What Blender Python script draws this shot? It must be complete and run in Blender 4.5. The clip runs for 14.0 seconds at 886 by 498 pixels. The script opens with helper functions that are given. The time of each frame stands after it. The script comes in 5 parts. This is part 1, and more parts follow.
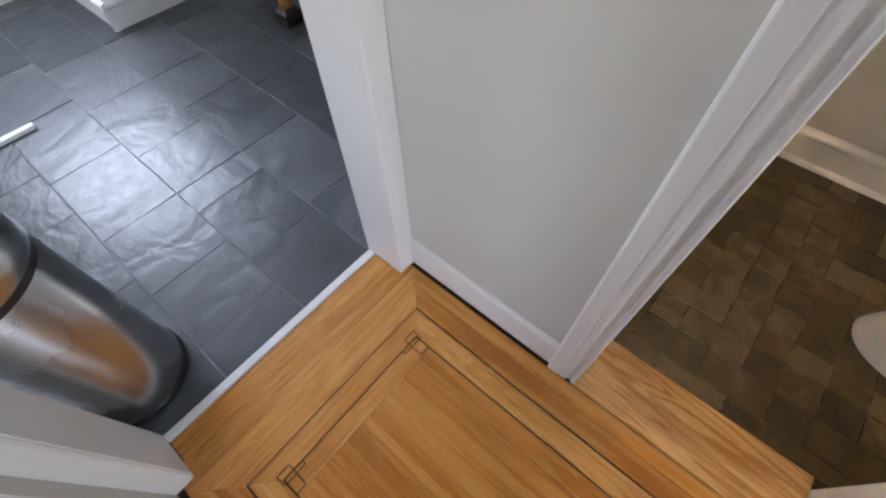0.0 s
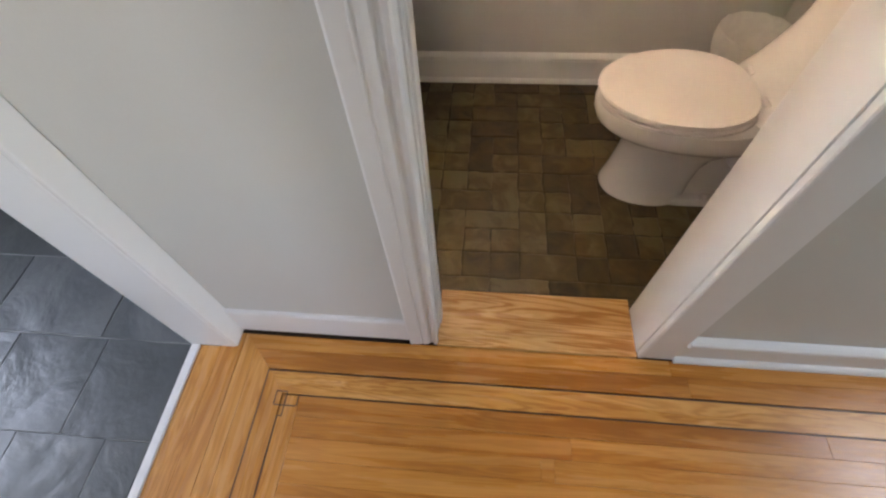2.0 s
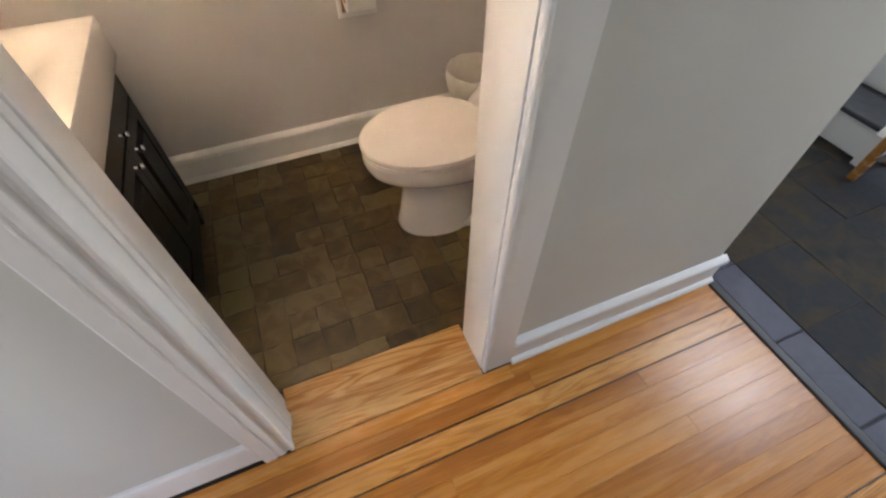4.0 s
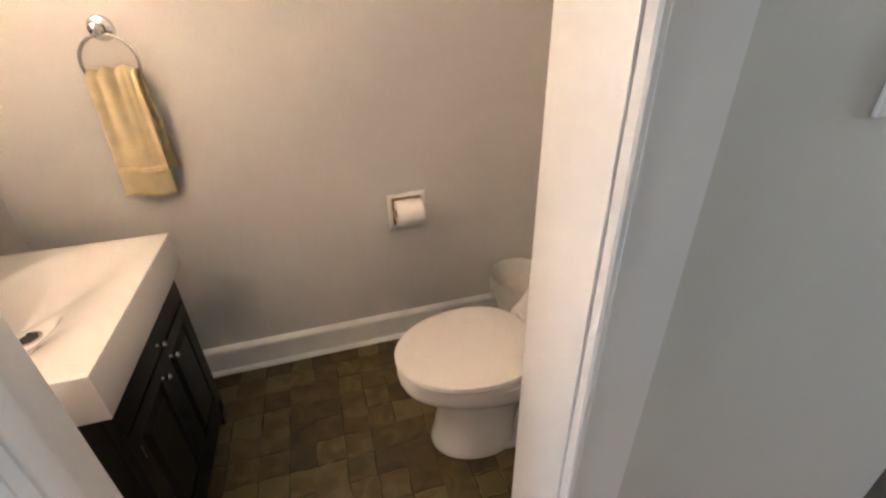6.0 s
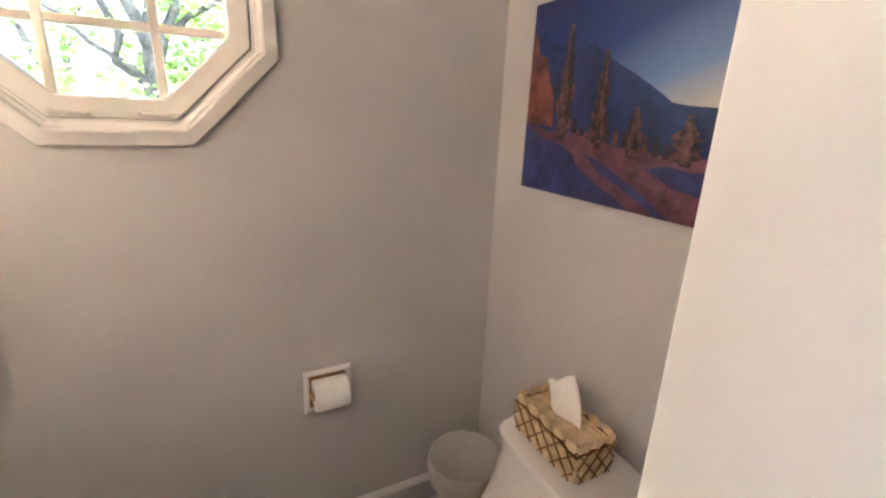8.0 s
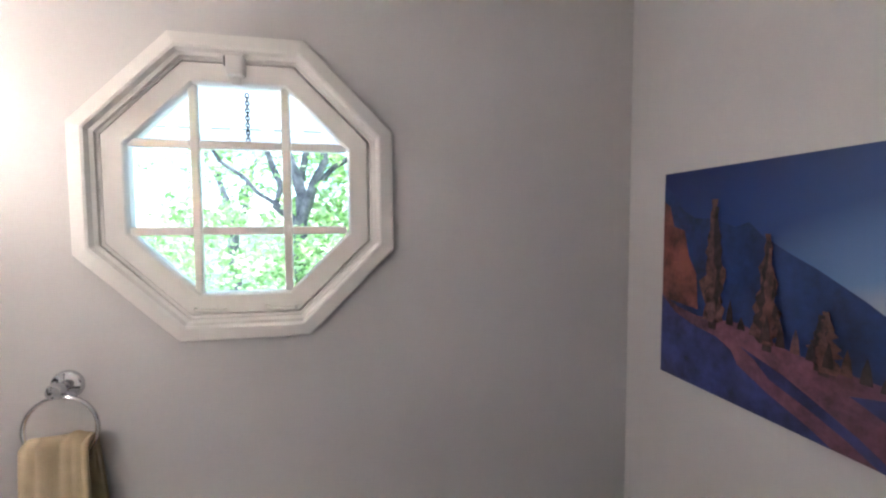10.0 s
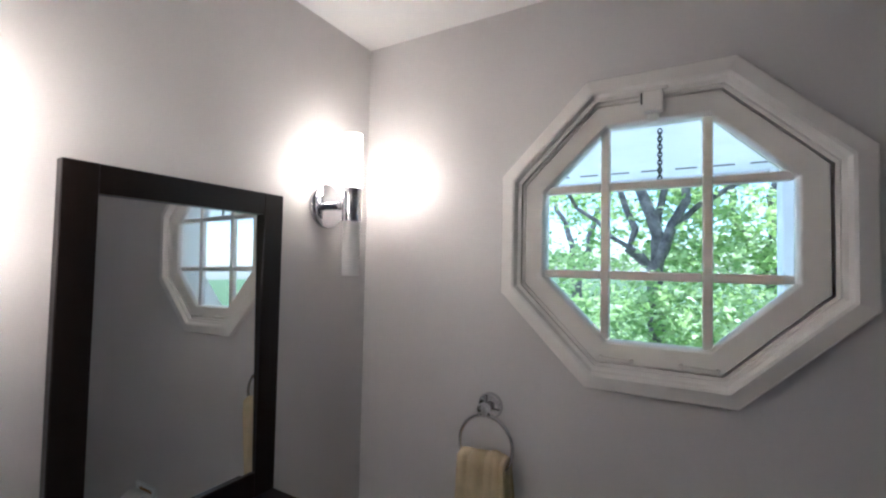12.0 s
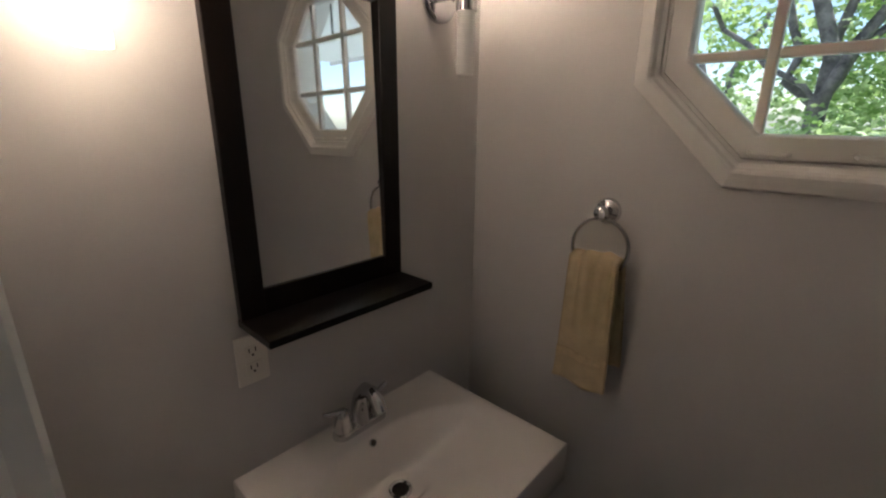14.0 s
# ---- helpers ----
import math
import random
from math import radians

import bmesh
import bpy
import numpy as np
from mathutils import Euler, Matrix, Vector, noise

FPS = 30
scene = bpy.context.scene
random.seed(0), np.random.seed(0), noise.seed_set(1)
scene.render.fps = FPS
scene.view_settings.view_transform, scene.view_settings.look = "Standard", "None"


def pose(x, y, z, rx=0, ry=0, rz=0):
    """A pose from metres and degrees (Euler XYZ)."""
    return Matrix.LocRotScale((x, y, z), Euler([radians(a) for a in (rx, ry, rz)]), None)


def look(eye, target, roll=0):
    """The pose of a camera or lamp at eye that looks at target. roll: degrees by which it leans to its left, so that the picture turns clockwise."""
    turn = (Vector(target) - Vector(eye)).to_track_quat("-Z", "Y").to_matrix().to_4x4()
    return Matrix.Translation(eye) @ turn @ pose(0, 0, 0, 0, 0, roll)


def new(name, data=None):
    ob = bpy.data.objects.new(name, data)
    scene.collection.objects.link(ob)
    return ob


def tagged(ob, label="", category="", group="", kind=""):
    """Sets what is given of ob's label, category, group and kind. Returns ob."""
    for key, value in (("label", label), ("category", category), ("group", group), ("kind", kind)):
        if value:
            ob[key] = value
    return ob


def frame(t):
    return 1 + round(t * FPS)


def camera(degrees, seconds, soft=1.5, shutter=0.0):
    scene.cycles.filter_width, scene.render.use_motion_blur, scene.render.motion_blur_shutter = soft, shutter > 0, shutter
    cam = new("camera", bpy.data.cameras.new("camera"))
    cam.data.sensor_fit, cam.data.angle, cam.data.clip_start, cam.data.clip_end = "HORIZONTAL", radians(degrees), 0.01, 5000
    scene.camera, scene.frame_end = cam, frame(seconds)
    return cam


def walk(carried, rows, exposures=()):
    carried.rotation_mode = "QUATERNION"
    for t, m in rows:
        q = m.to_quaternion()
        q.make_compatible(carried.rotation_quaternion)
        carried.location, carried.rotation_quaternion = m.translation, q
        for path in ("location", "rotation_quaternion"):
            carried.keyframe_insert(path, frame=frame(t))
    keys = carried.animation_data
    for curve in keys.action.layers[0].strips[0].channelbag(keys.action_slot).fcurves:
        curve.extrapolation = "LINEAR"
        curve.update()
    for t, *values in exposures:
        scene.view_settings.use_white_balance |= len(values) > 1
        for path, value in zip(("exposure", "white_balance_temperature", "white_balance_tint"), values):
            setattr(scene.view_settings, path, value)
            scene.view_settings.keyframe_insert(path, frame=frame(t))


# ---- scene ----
cam = camera(91.0, 14.0, soft=2.3)
PATH = [
    (0, (-0.057, -0.509, 1.255), (-0.759, 0.303, -0.433), -0.8),
    (0.5, (-0.02, -0.507, 1.251), (-0.628, 0.407, -0.421), -1.8),
    (1, (0.012, -0.504, 1.258), (-0.459, 0.498, -0.408), -2.3),
    (1.5, (0.057, -0.499, 1.264), (-0.271, 0.563, -0.399), -3.6),
    (2, (0.11, -0.5, 1.274), (-0.052, 0.592, -0.394), -4.3),
    (2.5, (0.146, -0.528, 1.275), (0.17, 0.593, -0.382), -3.4),
    (3, (0.196, -0.5, 1.299), (0.398, 0.578, -0.374), -2.0),
    (3.2, (0.222, -0.493, 1.311), (0.485, 0.572, -0.362), -1.5),
    (5.3, (0.283, -0.468, 1.339), (0.956, 1.028, 0.194), -1.9),
    (5.5, (0.291, -0.429, 1.355), (0.9, 1.13, 0.259), -2.5),
    (6, (0.336, -0.325, 1.384), (0.803, 1.35, 0.397), -1.8),
    (6.5, (0.361, -0.223, 1.407), (0.823, 1.507, 0.516), -0.1),
    (7, (0.314, -0.12, 1.456), (0.964, 1.585, 0.626), 0.9),
    (7.5, (0.358, -0.044, 1.484), (1.168, 1.636, 0.762), 2.0),
    (7.7, (0.369, -0.023, 1.502), (1.252, 1.644, 0.838), 2.9),
    (9.8, (0.461, 0.135, 1.682), (0.97, 2.067, 1.577), -0.4),
    (10, (0.44, 0.137, 1.714), (0.855, 2.09, 1.596), -0.3),
    (10.5, (0.409, 0.169, 1.722), (0.516, 2.166, 1.683), -0.4),
    (11, (0.379, 0.196, 1.71), (0.101, 2.176, 1.761), 0.0),
    (11.5, (0.324, 0.212, 1.709), (-0.356, 2.092, 1.793), 0.7),
    (12, (0.262, 0.21, 1.715), (-0.741, 1.939, 1.786), 1.2),
    (12.5, (0.208, 0.189, 1.705), (-1.024, 1.765, 1.733), 1.4),
    (13, (0.211, 0.199, 1.676), (-1.194, 1.619, 1.566), 1.4),
    (13.5, (0.209, 0.18, 1.626), (-1.171, 1.592, 1.308), 0.7),
    (14, (0.234, 0.186, 1.567), (-1.07, 1.591, 0.998), 0.5),
]
# exposure and white balance follow the clip's automatic camera
EXPO = [(0.0, 3.4, 6850, 17), (1.5, 3.43, 7100, 16), (3.0, 3.52, 7050, 15), (5.5, 3.52, 7000, 16), (6.5, 3.27, 6700, 16), (7.5, 3.06, 6450, 16), (10.0, 2.4, 5120, 13), (10.5, 2.24, 5150, 13), (11.0, 1.92, 5020, 12), (12.0, 1.28, 4900, 11), (12.8, 0.88, 4980, 11), (14.0, 0.76, 5950, 14)]
walk(cam, [(t, look(eye, target, roll)) for t, eye, target, roll in PATH], EXPO)

# ---- world and lights ----
world = bpy.data.worlds.new("sky")
scene.world = world
world.use_nodes = True
wn = world.node_tree
sky = wn.nodes.new("ShaderNodeTexSky")
sky.sky_type = "NISHITA"
sky.sun_disc = False
sky.sun_elevation, sky.sun_rotation = radians(52), radians(200)
wn.links.new(sky.outputs[0], wn.nodes["Background"].inputs[0])
wn.nodes["Background"].inputs[1].default_value = 0.15

sun = new("sun", bpy.data.lights.new("sun", "SUN"))
sun.data.energy, sun.data.angle, sun.data.color = 5.0, radians(0.6), (1, 0.95, 0.86)
sun.matrix_world = look((0, 0, 10), (-2.2, -4.8, 2.5))


def area_lamp(name, eye, target, w, h, power, colour):
    lamp = bpy.data.lights.new(name, "AREA")
    lamp.shape, lamp.size, lamp.size_y, lamp.energy, lamp.color = "RECTANGLE", w, h, power, colour
    ob = new(name, lamp)
    ob.matrix_world = look(eye, target)
    return ob


area_lamp("kitchen_window_light", (-3.35, -0.28, 1.32), (-1, -0.28, 1.1), 1.1, 0.8, 5.4, (0.72, 0.82, 1.0))
area_lamp("entry_door_light", (4.55, -0.45, 1.45), (1, -0.45, 1.1), 0.6, 1.5, 2.9, (0.72, 0.85, 1.0))
# unseen overhead source, placed where the oak floor's bluish sheen points
area_lamp("entry_overhead_light", (3.15, 0.0, 2.39), (3.15, 0.0, 0), 0.7, 0.9, 3.4, (0.74, 0.84, 1.0))
# added fill with no known source, brightens the hall's north wall
area_lamp("added_hall_fill_light", (0.27, -3.37, 1.5), (0.27, -1, 1.5), 0.8, 1.4, 1.22, (0.95, 0.97, 1.0))


# ---- materials ----
def base_mat(name):
    m = bpy.data.materials.new(name)
    m.use_nodes = True
    return m, m.node_tree.nodes, m.node_tree.links, m.node_tree.nodes["Principled BSDF"]


def ramp_node(nodes, stops):
    r = nodes.new("ShaderNodeValToRGB")
    els = r.color_ramp.elements
    while len(els) < len(stops):
        els.new(0.5)
    for e, (p, c) in zip(els, stops):
        e.position, e.color = p, (*c, 1)
    return r


def mat(name, colour, rough=0.5, metal=0.0, var=0.06, scale=6.0, fine=90.0, bump=0.05, coat=0.0, rvar=0.08):
    """A surface with soft large variation, fine grain and relief, in world measure."""
    m, n, l, p = base_mat(name)
    geo = n.new("ShaderNodeNewGeometry")
    a, b = n.new("ShaderNodeTexNoise"), n.new("ShaderNodeTexNoise")
    a.inputs["Scale"].default_value, b.inputs["Scale"].default_value = scale, fine
    a.inputs["Detail"].default_value = 5
    l.new(geo.outputs["Position"], a.inputs["Vector"])
    l.new(geo.outputs["Position"], b.inputs["Vector"])
    add = n.new("ShaderNodeMath")
    add.operation = "MULTIPLY_ADD"
    add.inputs[1].default_value = 0.35
    l.new(b.outputs["Fac"], add.inputs[0])
    l.new(a.outputs["Fac"], add.inputs[2])
    lo, hi = [c * (1 - var * 2) for c in colour], [min(1, c * (1 + var)) for c in colour]
    r = ramp_node(n, [(0.42, lo), (0.85, hi)])
    l.new(add.outputs[0], r.inputs[0])
    l.new(r.outputs[0], p.inputs["Base Color"])
    mr = n.new("ShaderNodeMapRange")
    mr.inputs["To Min"].default_value, mr.inputs["To Max"].default_value = max(0.02, rough - rvar), min(1, rough + rvar)
    l.new(a.outputs["Fac"], mr.inputs["Value"])
    l.new(mr.outputs[0], p.inputs["Roughness"])
    p.inputs["Metallic"].default_value = metal
    p.inputs["Coat Weight"].default_value = coat
    if bump:
        bn = n.new("ShaderNodeBump")
        bn.inputs["Strength"].default_value, bn.inputs["Distance"].default_value = bump, 0.004
        l.new(add.outputs[0], bn.inputs["Height"])
        l.new(bn.outputs[0], p.inputs["Normal"])
    return m


def wood(name, dark, mid, light, axis, rough=0.25, spread=0.5, stretch=(1.1, 11), grain=0.35, wear=1.0):
    """Boards with grain along one world axis; each board differs."""
    m, n, l, p = base_mat(name)
    geo, info = n.new("ShaderNodeNewGeometry"), n.new("ShaderNodeObjectInfo")
    off = n.new("ShaderNodeVectorMath")
    off.operation = "MULTIPLY_ADD"
    off.inputs[1].default_value = (31, 17, 9)
    l.new(info.outputs["Random"], off.inputs[0])
    l.new(geo.outputs["Position"], off.inputs[2])
    sc = n.new("ShaderNodeVectorMath")
    sc.operation = "MULTIPLY"
    v = [stretch[1]] * 3
    v[axis] = stretch[0]
    sc.inputs[1].default_value = v
    l.new(off.outputs[0], sc.inputs[0])
    a, b = n.new("ShaderNodeTexNoise"), n.new("ShaderNodeTexNoise")
    a.inputs["Scale"].default_value, a.inputs["Detail"].default_value, a.inputs["Distortion"].default_value = 1.0, 4, 1.6
    b.inputs["Scale"].default_value, b.inputs["Detail"].default_value = 2.2, 5
    l.new(sc.outputs[0], a.inputs["Vector"])
    l.new(sc.outputs[0], b.inputs["Vector"])
    # flame figure: rings of the slow noise
    fl = n.new("ShaderNodeMath")
    fl.operation = "MULTIPLY"
    fl.inputs[1].default_value = 62
    l.new(a.outputs["Fac"], fl.inputs[0])
    si = n.new("ShaderNodeMath")
    si.operation = "SINE"
    l.new(fl.outputs[0], si.inputs[0])
    mix = n.new("ShaderNodeMath")
    mix.operation = "MULTIPLY_ADD"
    mix.inputs[1].default_value = 0.07 * grain / 0.35
    l.new(si.outputs[0], mix.inputs[0])
    l.new(b.outputs["Fac"], mix.inputs[2])
    rnd = n.new("ShaderNodeMath")
    rnd.operation = "MULTIPLY_ADD"
    rnd.inputs[1].default_value = spread
    l.new(info.outputs["Random"], rnd.inputs[0])
    l.new(mix.outputs[0], rnd.inputs[2])
    sub = n.new("ShaderNodeMath")
    sub.operation = "SUBTRACT"
    sub.inputs[1].default_value = spread * 0.5
    l.new(rnd.outputs[0], sub.inputs[0])
    r = ramp_node(n, [(0.2, dark), (0.5, mid), (0.8, light)])
    l.new(sub.outputs[0], r.inputs[0])
    l.new(r.outputs[0], p.inputs["Base Color"])
    mr = n.new("ShaderNodeMapRange")
    mr.inputs["To Min"].default_value, mr.inputs["To Max"].default_value = rough - 0.08 * wear, rough + 0.12 * wear
    l.new(b.outputs["Fac"], mr.inputs["Value"])
    l.new(mr.outputs[0], p.inputs["Roughness"])
    bn = n.new("ShaderNodeBump")
    p.inputs["Specular IOR Level"].default_value = 0.5 if wear == 1.0 else 0.3
    bn.inputs["Strength"].default_value, bn.inputs["Distance"].default_value = 0.10 * wear, 0.0015
    l.new(b.outputs["Fac"], bn.inputs["Height"])
    l.new(bn.outputs[0], p.inputs["Normal"])
    return m


def stone(name, stops, rough, bump, scale=9.0, distance=0.006, spread=0.35, gloss=0.5):
    """Cleft natural stone; each piece differs."""
    m, n, l, p = base_mat(name)
    p.inputs["Specular IOR Level"].default_value = gloss
    geo, info = n.new("ShaderNodeNewGeometry"), n.new("ShaderNodeObjectInfo")
    off = n.new("ShaderNodeVectorMath")
    off.operation = "MULTIPLY_ADD"
    off.inputs[1].default_value = (23, 41, 5)
    l.new(info.outputs["Random"], off.inputs[0])
    l.new(geo.outputs["Position"], off.inputs[2])
    a, b = n.new("ShaderNodeTexNoise"), n.new("ShaderNodeTexNoise")
    a.inputs["Scale"].default_value, a.inputs["Detail"].default_value, a.inputs["Distortion"].default_value = scale, 6, 0.8
    b.inputs["Scale"].default_value, b.inputs["Detail"].default_value = scale * 7, 4
    l.new(off.outputs[0], a.inputs["Vector"])
    l.new(off.outputs[0], b.inputs["Vector"])
    add = n.new("ShaderNodeMath")
    add.operation = "MULTIPLY_ADD"
    add.inputs[1].default_value = spread
    l.new(info.outputs["Random"], add.inputs[0])
    l.new(a.outputs["Fac"], add.inputs[2])
    r = ramp_node(n, stops)
    l.new(add.outputs[0], r.inputs[0])
    l.new(r.outputs[0], p.inputs["Base Color"])
    mr = n.new("ShaderNodeMapRange")
    mr.inputs["To Min"].default_value, mr.inputs["To Max"].default_value = rough - 0.12, rough + 0.14
    l.new(b.outputs["Fac"], mr.inputs["Value"])
    l.new(mr.outputs[0], p.inputs["Roughness"])
    h = n.new("ShaderNodeMath")
    h.operation = "MULTIPLY_ADD"
    h.inputs[1].default_value = 0.13
    l.new(b.outputs["Fac"], h.inputs[0])
    l.new(a.outputs["Fac"], h.inputs[2])
    bn = n.new("ShaderNodeBump")
    bn.inputs["Strength"].default_value, bn.inputs["Distance"].default_value = bump, distance
    l.new(h.outputs[0], bn.inputs["Height"])
    l.new(bn.outputs[0], p.inputs["Normal"])
    return m


def lamp_glass(name, colour, low, high, z_mid, reach):
    """Frosted lamp glass that glows, most near its bulb."""
    m, n, l, p = base_mat(name)
    geo = n.new("ShaderNodeNewGeometry")
    sep = n.new("ShaderNodeSeparateXYZ")
    l.new(geo.outputs["Position"], sep.inputs[0])
    mr = n.new("ShaderNodeMapRange")
    mr.interpolation_type = "SMOOTHSTEP"
    mr.inputs["From Min"].default_value, mr.inputs["From Max"].default_value = z_mid, z_mid + reach
    mr.inputs["To Min"].default_value, mr.inputs["To Max"].default_value = high, low
    l.new(sep.outputs["Z"], mr.inputs["Value"])
    p.inputs["Base Color"].default_value = (0.85, 0.85, 0.83, 1)
    p.inputs["Roughness"].default_value = 0.4
    p.inputs["Emission Color"].default_value = (*colour, 1)
    l.new(mr.outputs[0], p.inputs["Emission Strength"])
    return m


def leaf_mat(name, stops):
    m, n, l, p = base_mat(name)
    geo = n.new("ShaderNodeNewGeometry")
    r = ramp_node(n, stops)
    l.new(geo.outputs["Random Per Island"], r.inputs[0])
    l.new(r.outputs[0], p.inputs["Base Color"])
    p.inputs["Roughness"].default_value = 0.5
    tr, mx = n.new("ShaderNodeBsdfTranslucent"), n.new("ShaderNodeMixShader")
    mx.inputs[0].default_value = 0.5
    l.new(r.outputs[0], tr.inputs["Color"])
    out = n["Material Output"]
    l.new(p.outputs[0], mx.inputs[1])
    l.new(tr.outputs[0], mx.inputs[2])
    l.new(mx.outputs[0], out.inputs["Surface"])
    return m


def sheer(name, colour):
    """Thin cloudy plastic that lets light through."""
    m, n, l, p = base_mat(name)
    geo, a = n.new("ShaderNodeNewGeometry"), n.new("ShaderNodeTexNoise")
    a.inputs["Scale"].default_value = 30
    l.new(geo.outputs["Position"], a.inputs["Vector"])
    r = ramp_node(n, [(0.3, [c * 0.93 for c in colour]), (0.7, colour)])
    l.new(a.outputs["Fac"], r.inputs[0])
    l.new(r.outputs[0], p.inputs["Base Color"])
    p.inputs["Roughness"].default_value = 0.3
    bn = n.new("ShaderNodeBump")
    bn.inputs["Strength"].default_value, bn.inputs["Distance"].default_value = 0.4, 0.006
    l.new(a.outputs["Fac"], bn.inputs["Height"])
    l.new(bn.outputs[0], p.inputs["Normal"])
    tr, mx = n.new("ShaderNodeBsdfTranslucent"), n.new("ShaderNodeMixShader")
    mx.inputs[0].default_value = 0.4
    l.new(r.outputs[0], tr.inputs["Color"])
    l.new(p.outputs[0], mx.inputs[1])
    l.new(tr.outputs[0], mx.inputs[2])
    l.new(mx.outputs[0], n["Material Output"].inputs["Surface"])
    return m


def glass_mat(name):
    m, n, l, p = base_mat(name)
    p.inputs["Base Color"].default_value = (0.97, 0.99, 0.98, 1)
    p.inputs["Roughness"].default_value = 0.02
    p.inputs["Transmission Weight"].default_value = 1.0
    p.inputs["IOR"].default_value = 1.03
    return m


def sky_canvas(name):
    """The picture's dusk sky: deep blue above, pale and orange at the ridge."""
    m, n, l, p = base_mat(name)
    geo, sep = n.new("ShaderNodeNewGeometry"), n.new("ShaderNodeSeparateXYZ")
    l.new(geo.outputs["Position"], sep.inputs[0])
    g = n.new("ShaderNodeMath")
    g.operation = "MULTIPLY_ADD"
    g.inputs[1].default_value = 0.33
    l.new(sep.outputs["Y"], g.inputs[0])
    l.new(sep.outputs["Z"], g.inputs[2])
    mr = n.new("ShaderNodeMapRange")
    mr.inputs["From Min"].default_value, mr.inputs["From Max"].default_value = 1.66, 2.16
    l.new(g.outputs[0], mr.inputs["Value"])
    r = ramp_node(n, [(0.0, (0.9, 0.35, 0.03)), (0.12, (0.62, 0.55, 0.42)), (0.35, (0.14, 0.24, 0.46)), (0.62, (0.024, 0.055, 0.215)), (1.0, (0.010, 0.020, 0.105))])
    l.new(mr.outputs[0], r.inputs[0])
    l.new(r.outputs[0], p.inputs["Base Color"])
    p.inputs["Roughness"].default_value = 0.35
    return m


HALL_PAINT = mat("hall_paint", (0.58, 0.575, 0.54), 0.62, var=0.02, scale=3, fine=220, bump=0.04)
BATH_PAINT = mat("bath_paint", (0.58, 0.56, 0.548), 0.44, var=0.025, scale=3, fine=240, bump=0.05)
KITCHEN_PAINT = mat("kitchen_paint", (0.62, 0.62, 0.60), 0.6, var=0.02, scale=3, fine=200, bump=0.04)
CEILING_PAINT = mat("ceiling_paint", (0.78, 0.77, 0.75), 0.8, var=0.02, scale=4, fine=180, bump=0.06)
TRIM = mat("trim_paint", (0.75, 0.745, 0.735), 0.34, var=0.008, scale=5, fine=70, bump=0.035)
WINDOW_TRIM = mat("window_trim_paint", (0.76, 0.735, 0.70), 0.38, var=0.012, scale=7, fine=60, bump=0.05)
OAK_X = wood("oak_along_hall", (0.33, 0.112, 0.016), (0.46, 0.176, 0.029), (0.56, 0.248, 0.053), 0, spread=0.32, grain=0.5, stretch=(0.9, 15))
OAK_Y = wood("oak_across_hall", (0.40, 0.148, 0.025), (0.51, 0.212, 0.042), (0.60, 0.285, 0.074), 1, spread=0.2, grain=0.9, stretch=(0.9, 13))
OAK_PALE = wood("pale_oak", (0.40, 0.155, 0.030), (0.56, 0.255, 0.060), (0.64, 0.33, 0.095), 0, spread=0.1, grain=0.9)
THRESHOLD = wood("threshold_oak", (0.44, 0.20, 0.055), (0.60, 0.33, 0.115), (0.68, 0.41, 0.17), 0, spread=0.05, grain=1.25, stretch=(1.0, 10))
INLAY = mat("walnut_inlay", (0.05, 0.022, 0.009), 0.4, var=0.2, scale=40)
SUBFLOOR = mat("dark_subfloor", (0.03, 0.018, 0.01), 0.8, var=0.2)
SLATE = stone("grey_slate", [(0.3, (0.028, 0.033, 0.035)), (0.6, (0.052, 0.059, 0.063)), (0.95, (0.098, 0.106, 0.112))], 0.34, 0.45, scale=4.5, distance=0.02)
SLATE_GROUT = mat("slate_grout", (0.22, 0.225, 0.23), 0.8, var=0.2, scale=15)
BATH_TILE = stone("brown_slate", [(0.32, (0.017, 0.009, 0.002)), (0.52, (0.046, 0.026, 0.006)), (0.75, (0.076, 0.049, 0.013)), (0.95, (0.128, 0.094, 0.040))], 0.42, 0.5, scale=13, distance=0.006, spread=0.5)
ENTRY_GROUT = mat("dark_grout", (0.03, 0.029, 0.028), 0.85, var=0.2, scale=15)
BATH_GROUT = mat("brown_grout", (0.040, 0.026, 0.010), 0.9, var=0.2, scale=20)
ENTRY_TILE = stone("mottled_slate", [(0.3, (0.007, 0.008, 0.008)), (0.5, (0.019, 0.018, 0.016)), (0.65, (0.040, 0.028, 0.014)), (0.85, (0.018, 0.018, 0.020))], 0.7, 0.4, scale=6, distance=0.008, gloss=0.18)
BORDER_TILE = stone("blue_slate", [(0.3, (0.030, 0.030, 0.046)), (0.9, (0.060, 0.060, 0.085))], 0.5, 0.4, scale=9, gloss=0.3)
BLACK_STRIP = mat("black_strip", (0.012, 0.011, 0.01), 0.5, var=0.2)
WHITE_STRIP = mat("white_strip", (0.72, 0.71, 0.70), 0.35, var=0.06, scale=12)
PORCELAIN = mat("porcelain", (0.77, 0.74, 0.72), 0.09, var=0.012, scale=4, bump=0.0, coat=0.4, rvar=0.02)
SEAT_PLASTIC = mat("seat_plastic", (0.77, 0.725, 0.705), 0.22, var=0.015, scale=4, bump=0.01)
CHROME = mat("chrome", (0.60, 0.60, 0.62), 0.05, 1.0, var=0.03, scale=20, bump=0.0, rvar=0.03)
STEEL = mat("brushed_steel", (0.50, 0.50, 0.50), 0.26, 1.0, var=0.08, scale=5, fine=200, bump=0.03)
BLACK_PLASTIC = mat("black_plastic", (0.012, 0.012, 0.013), 0.35, var=0.1)
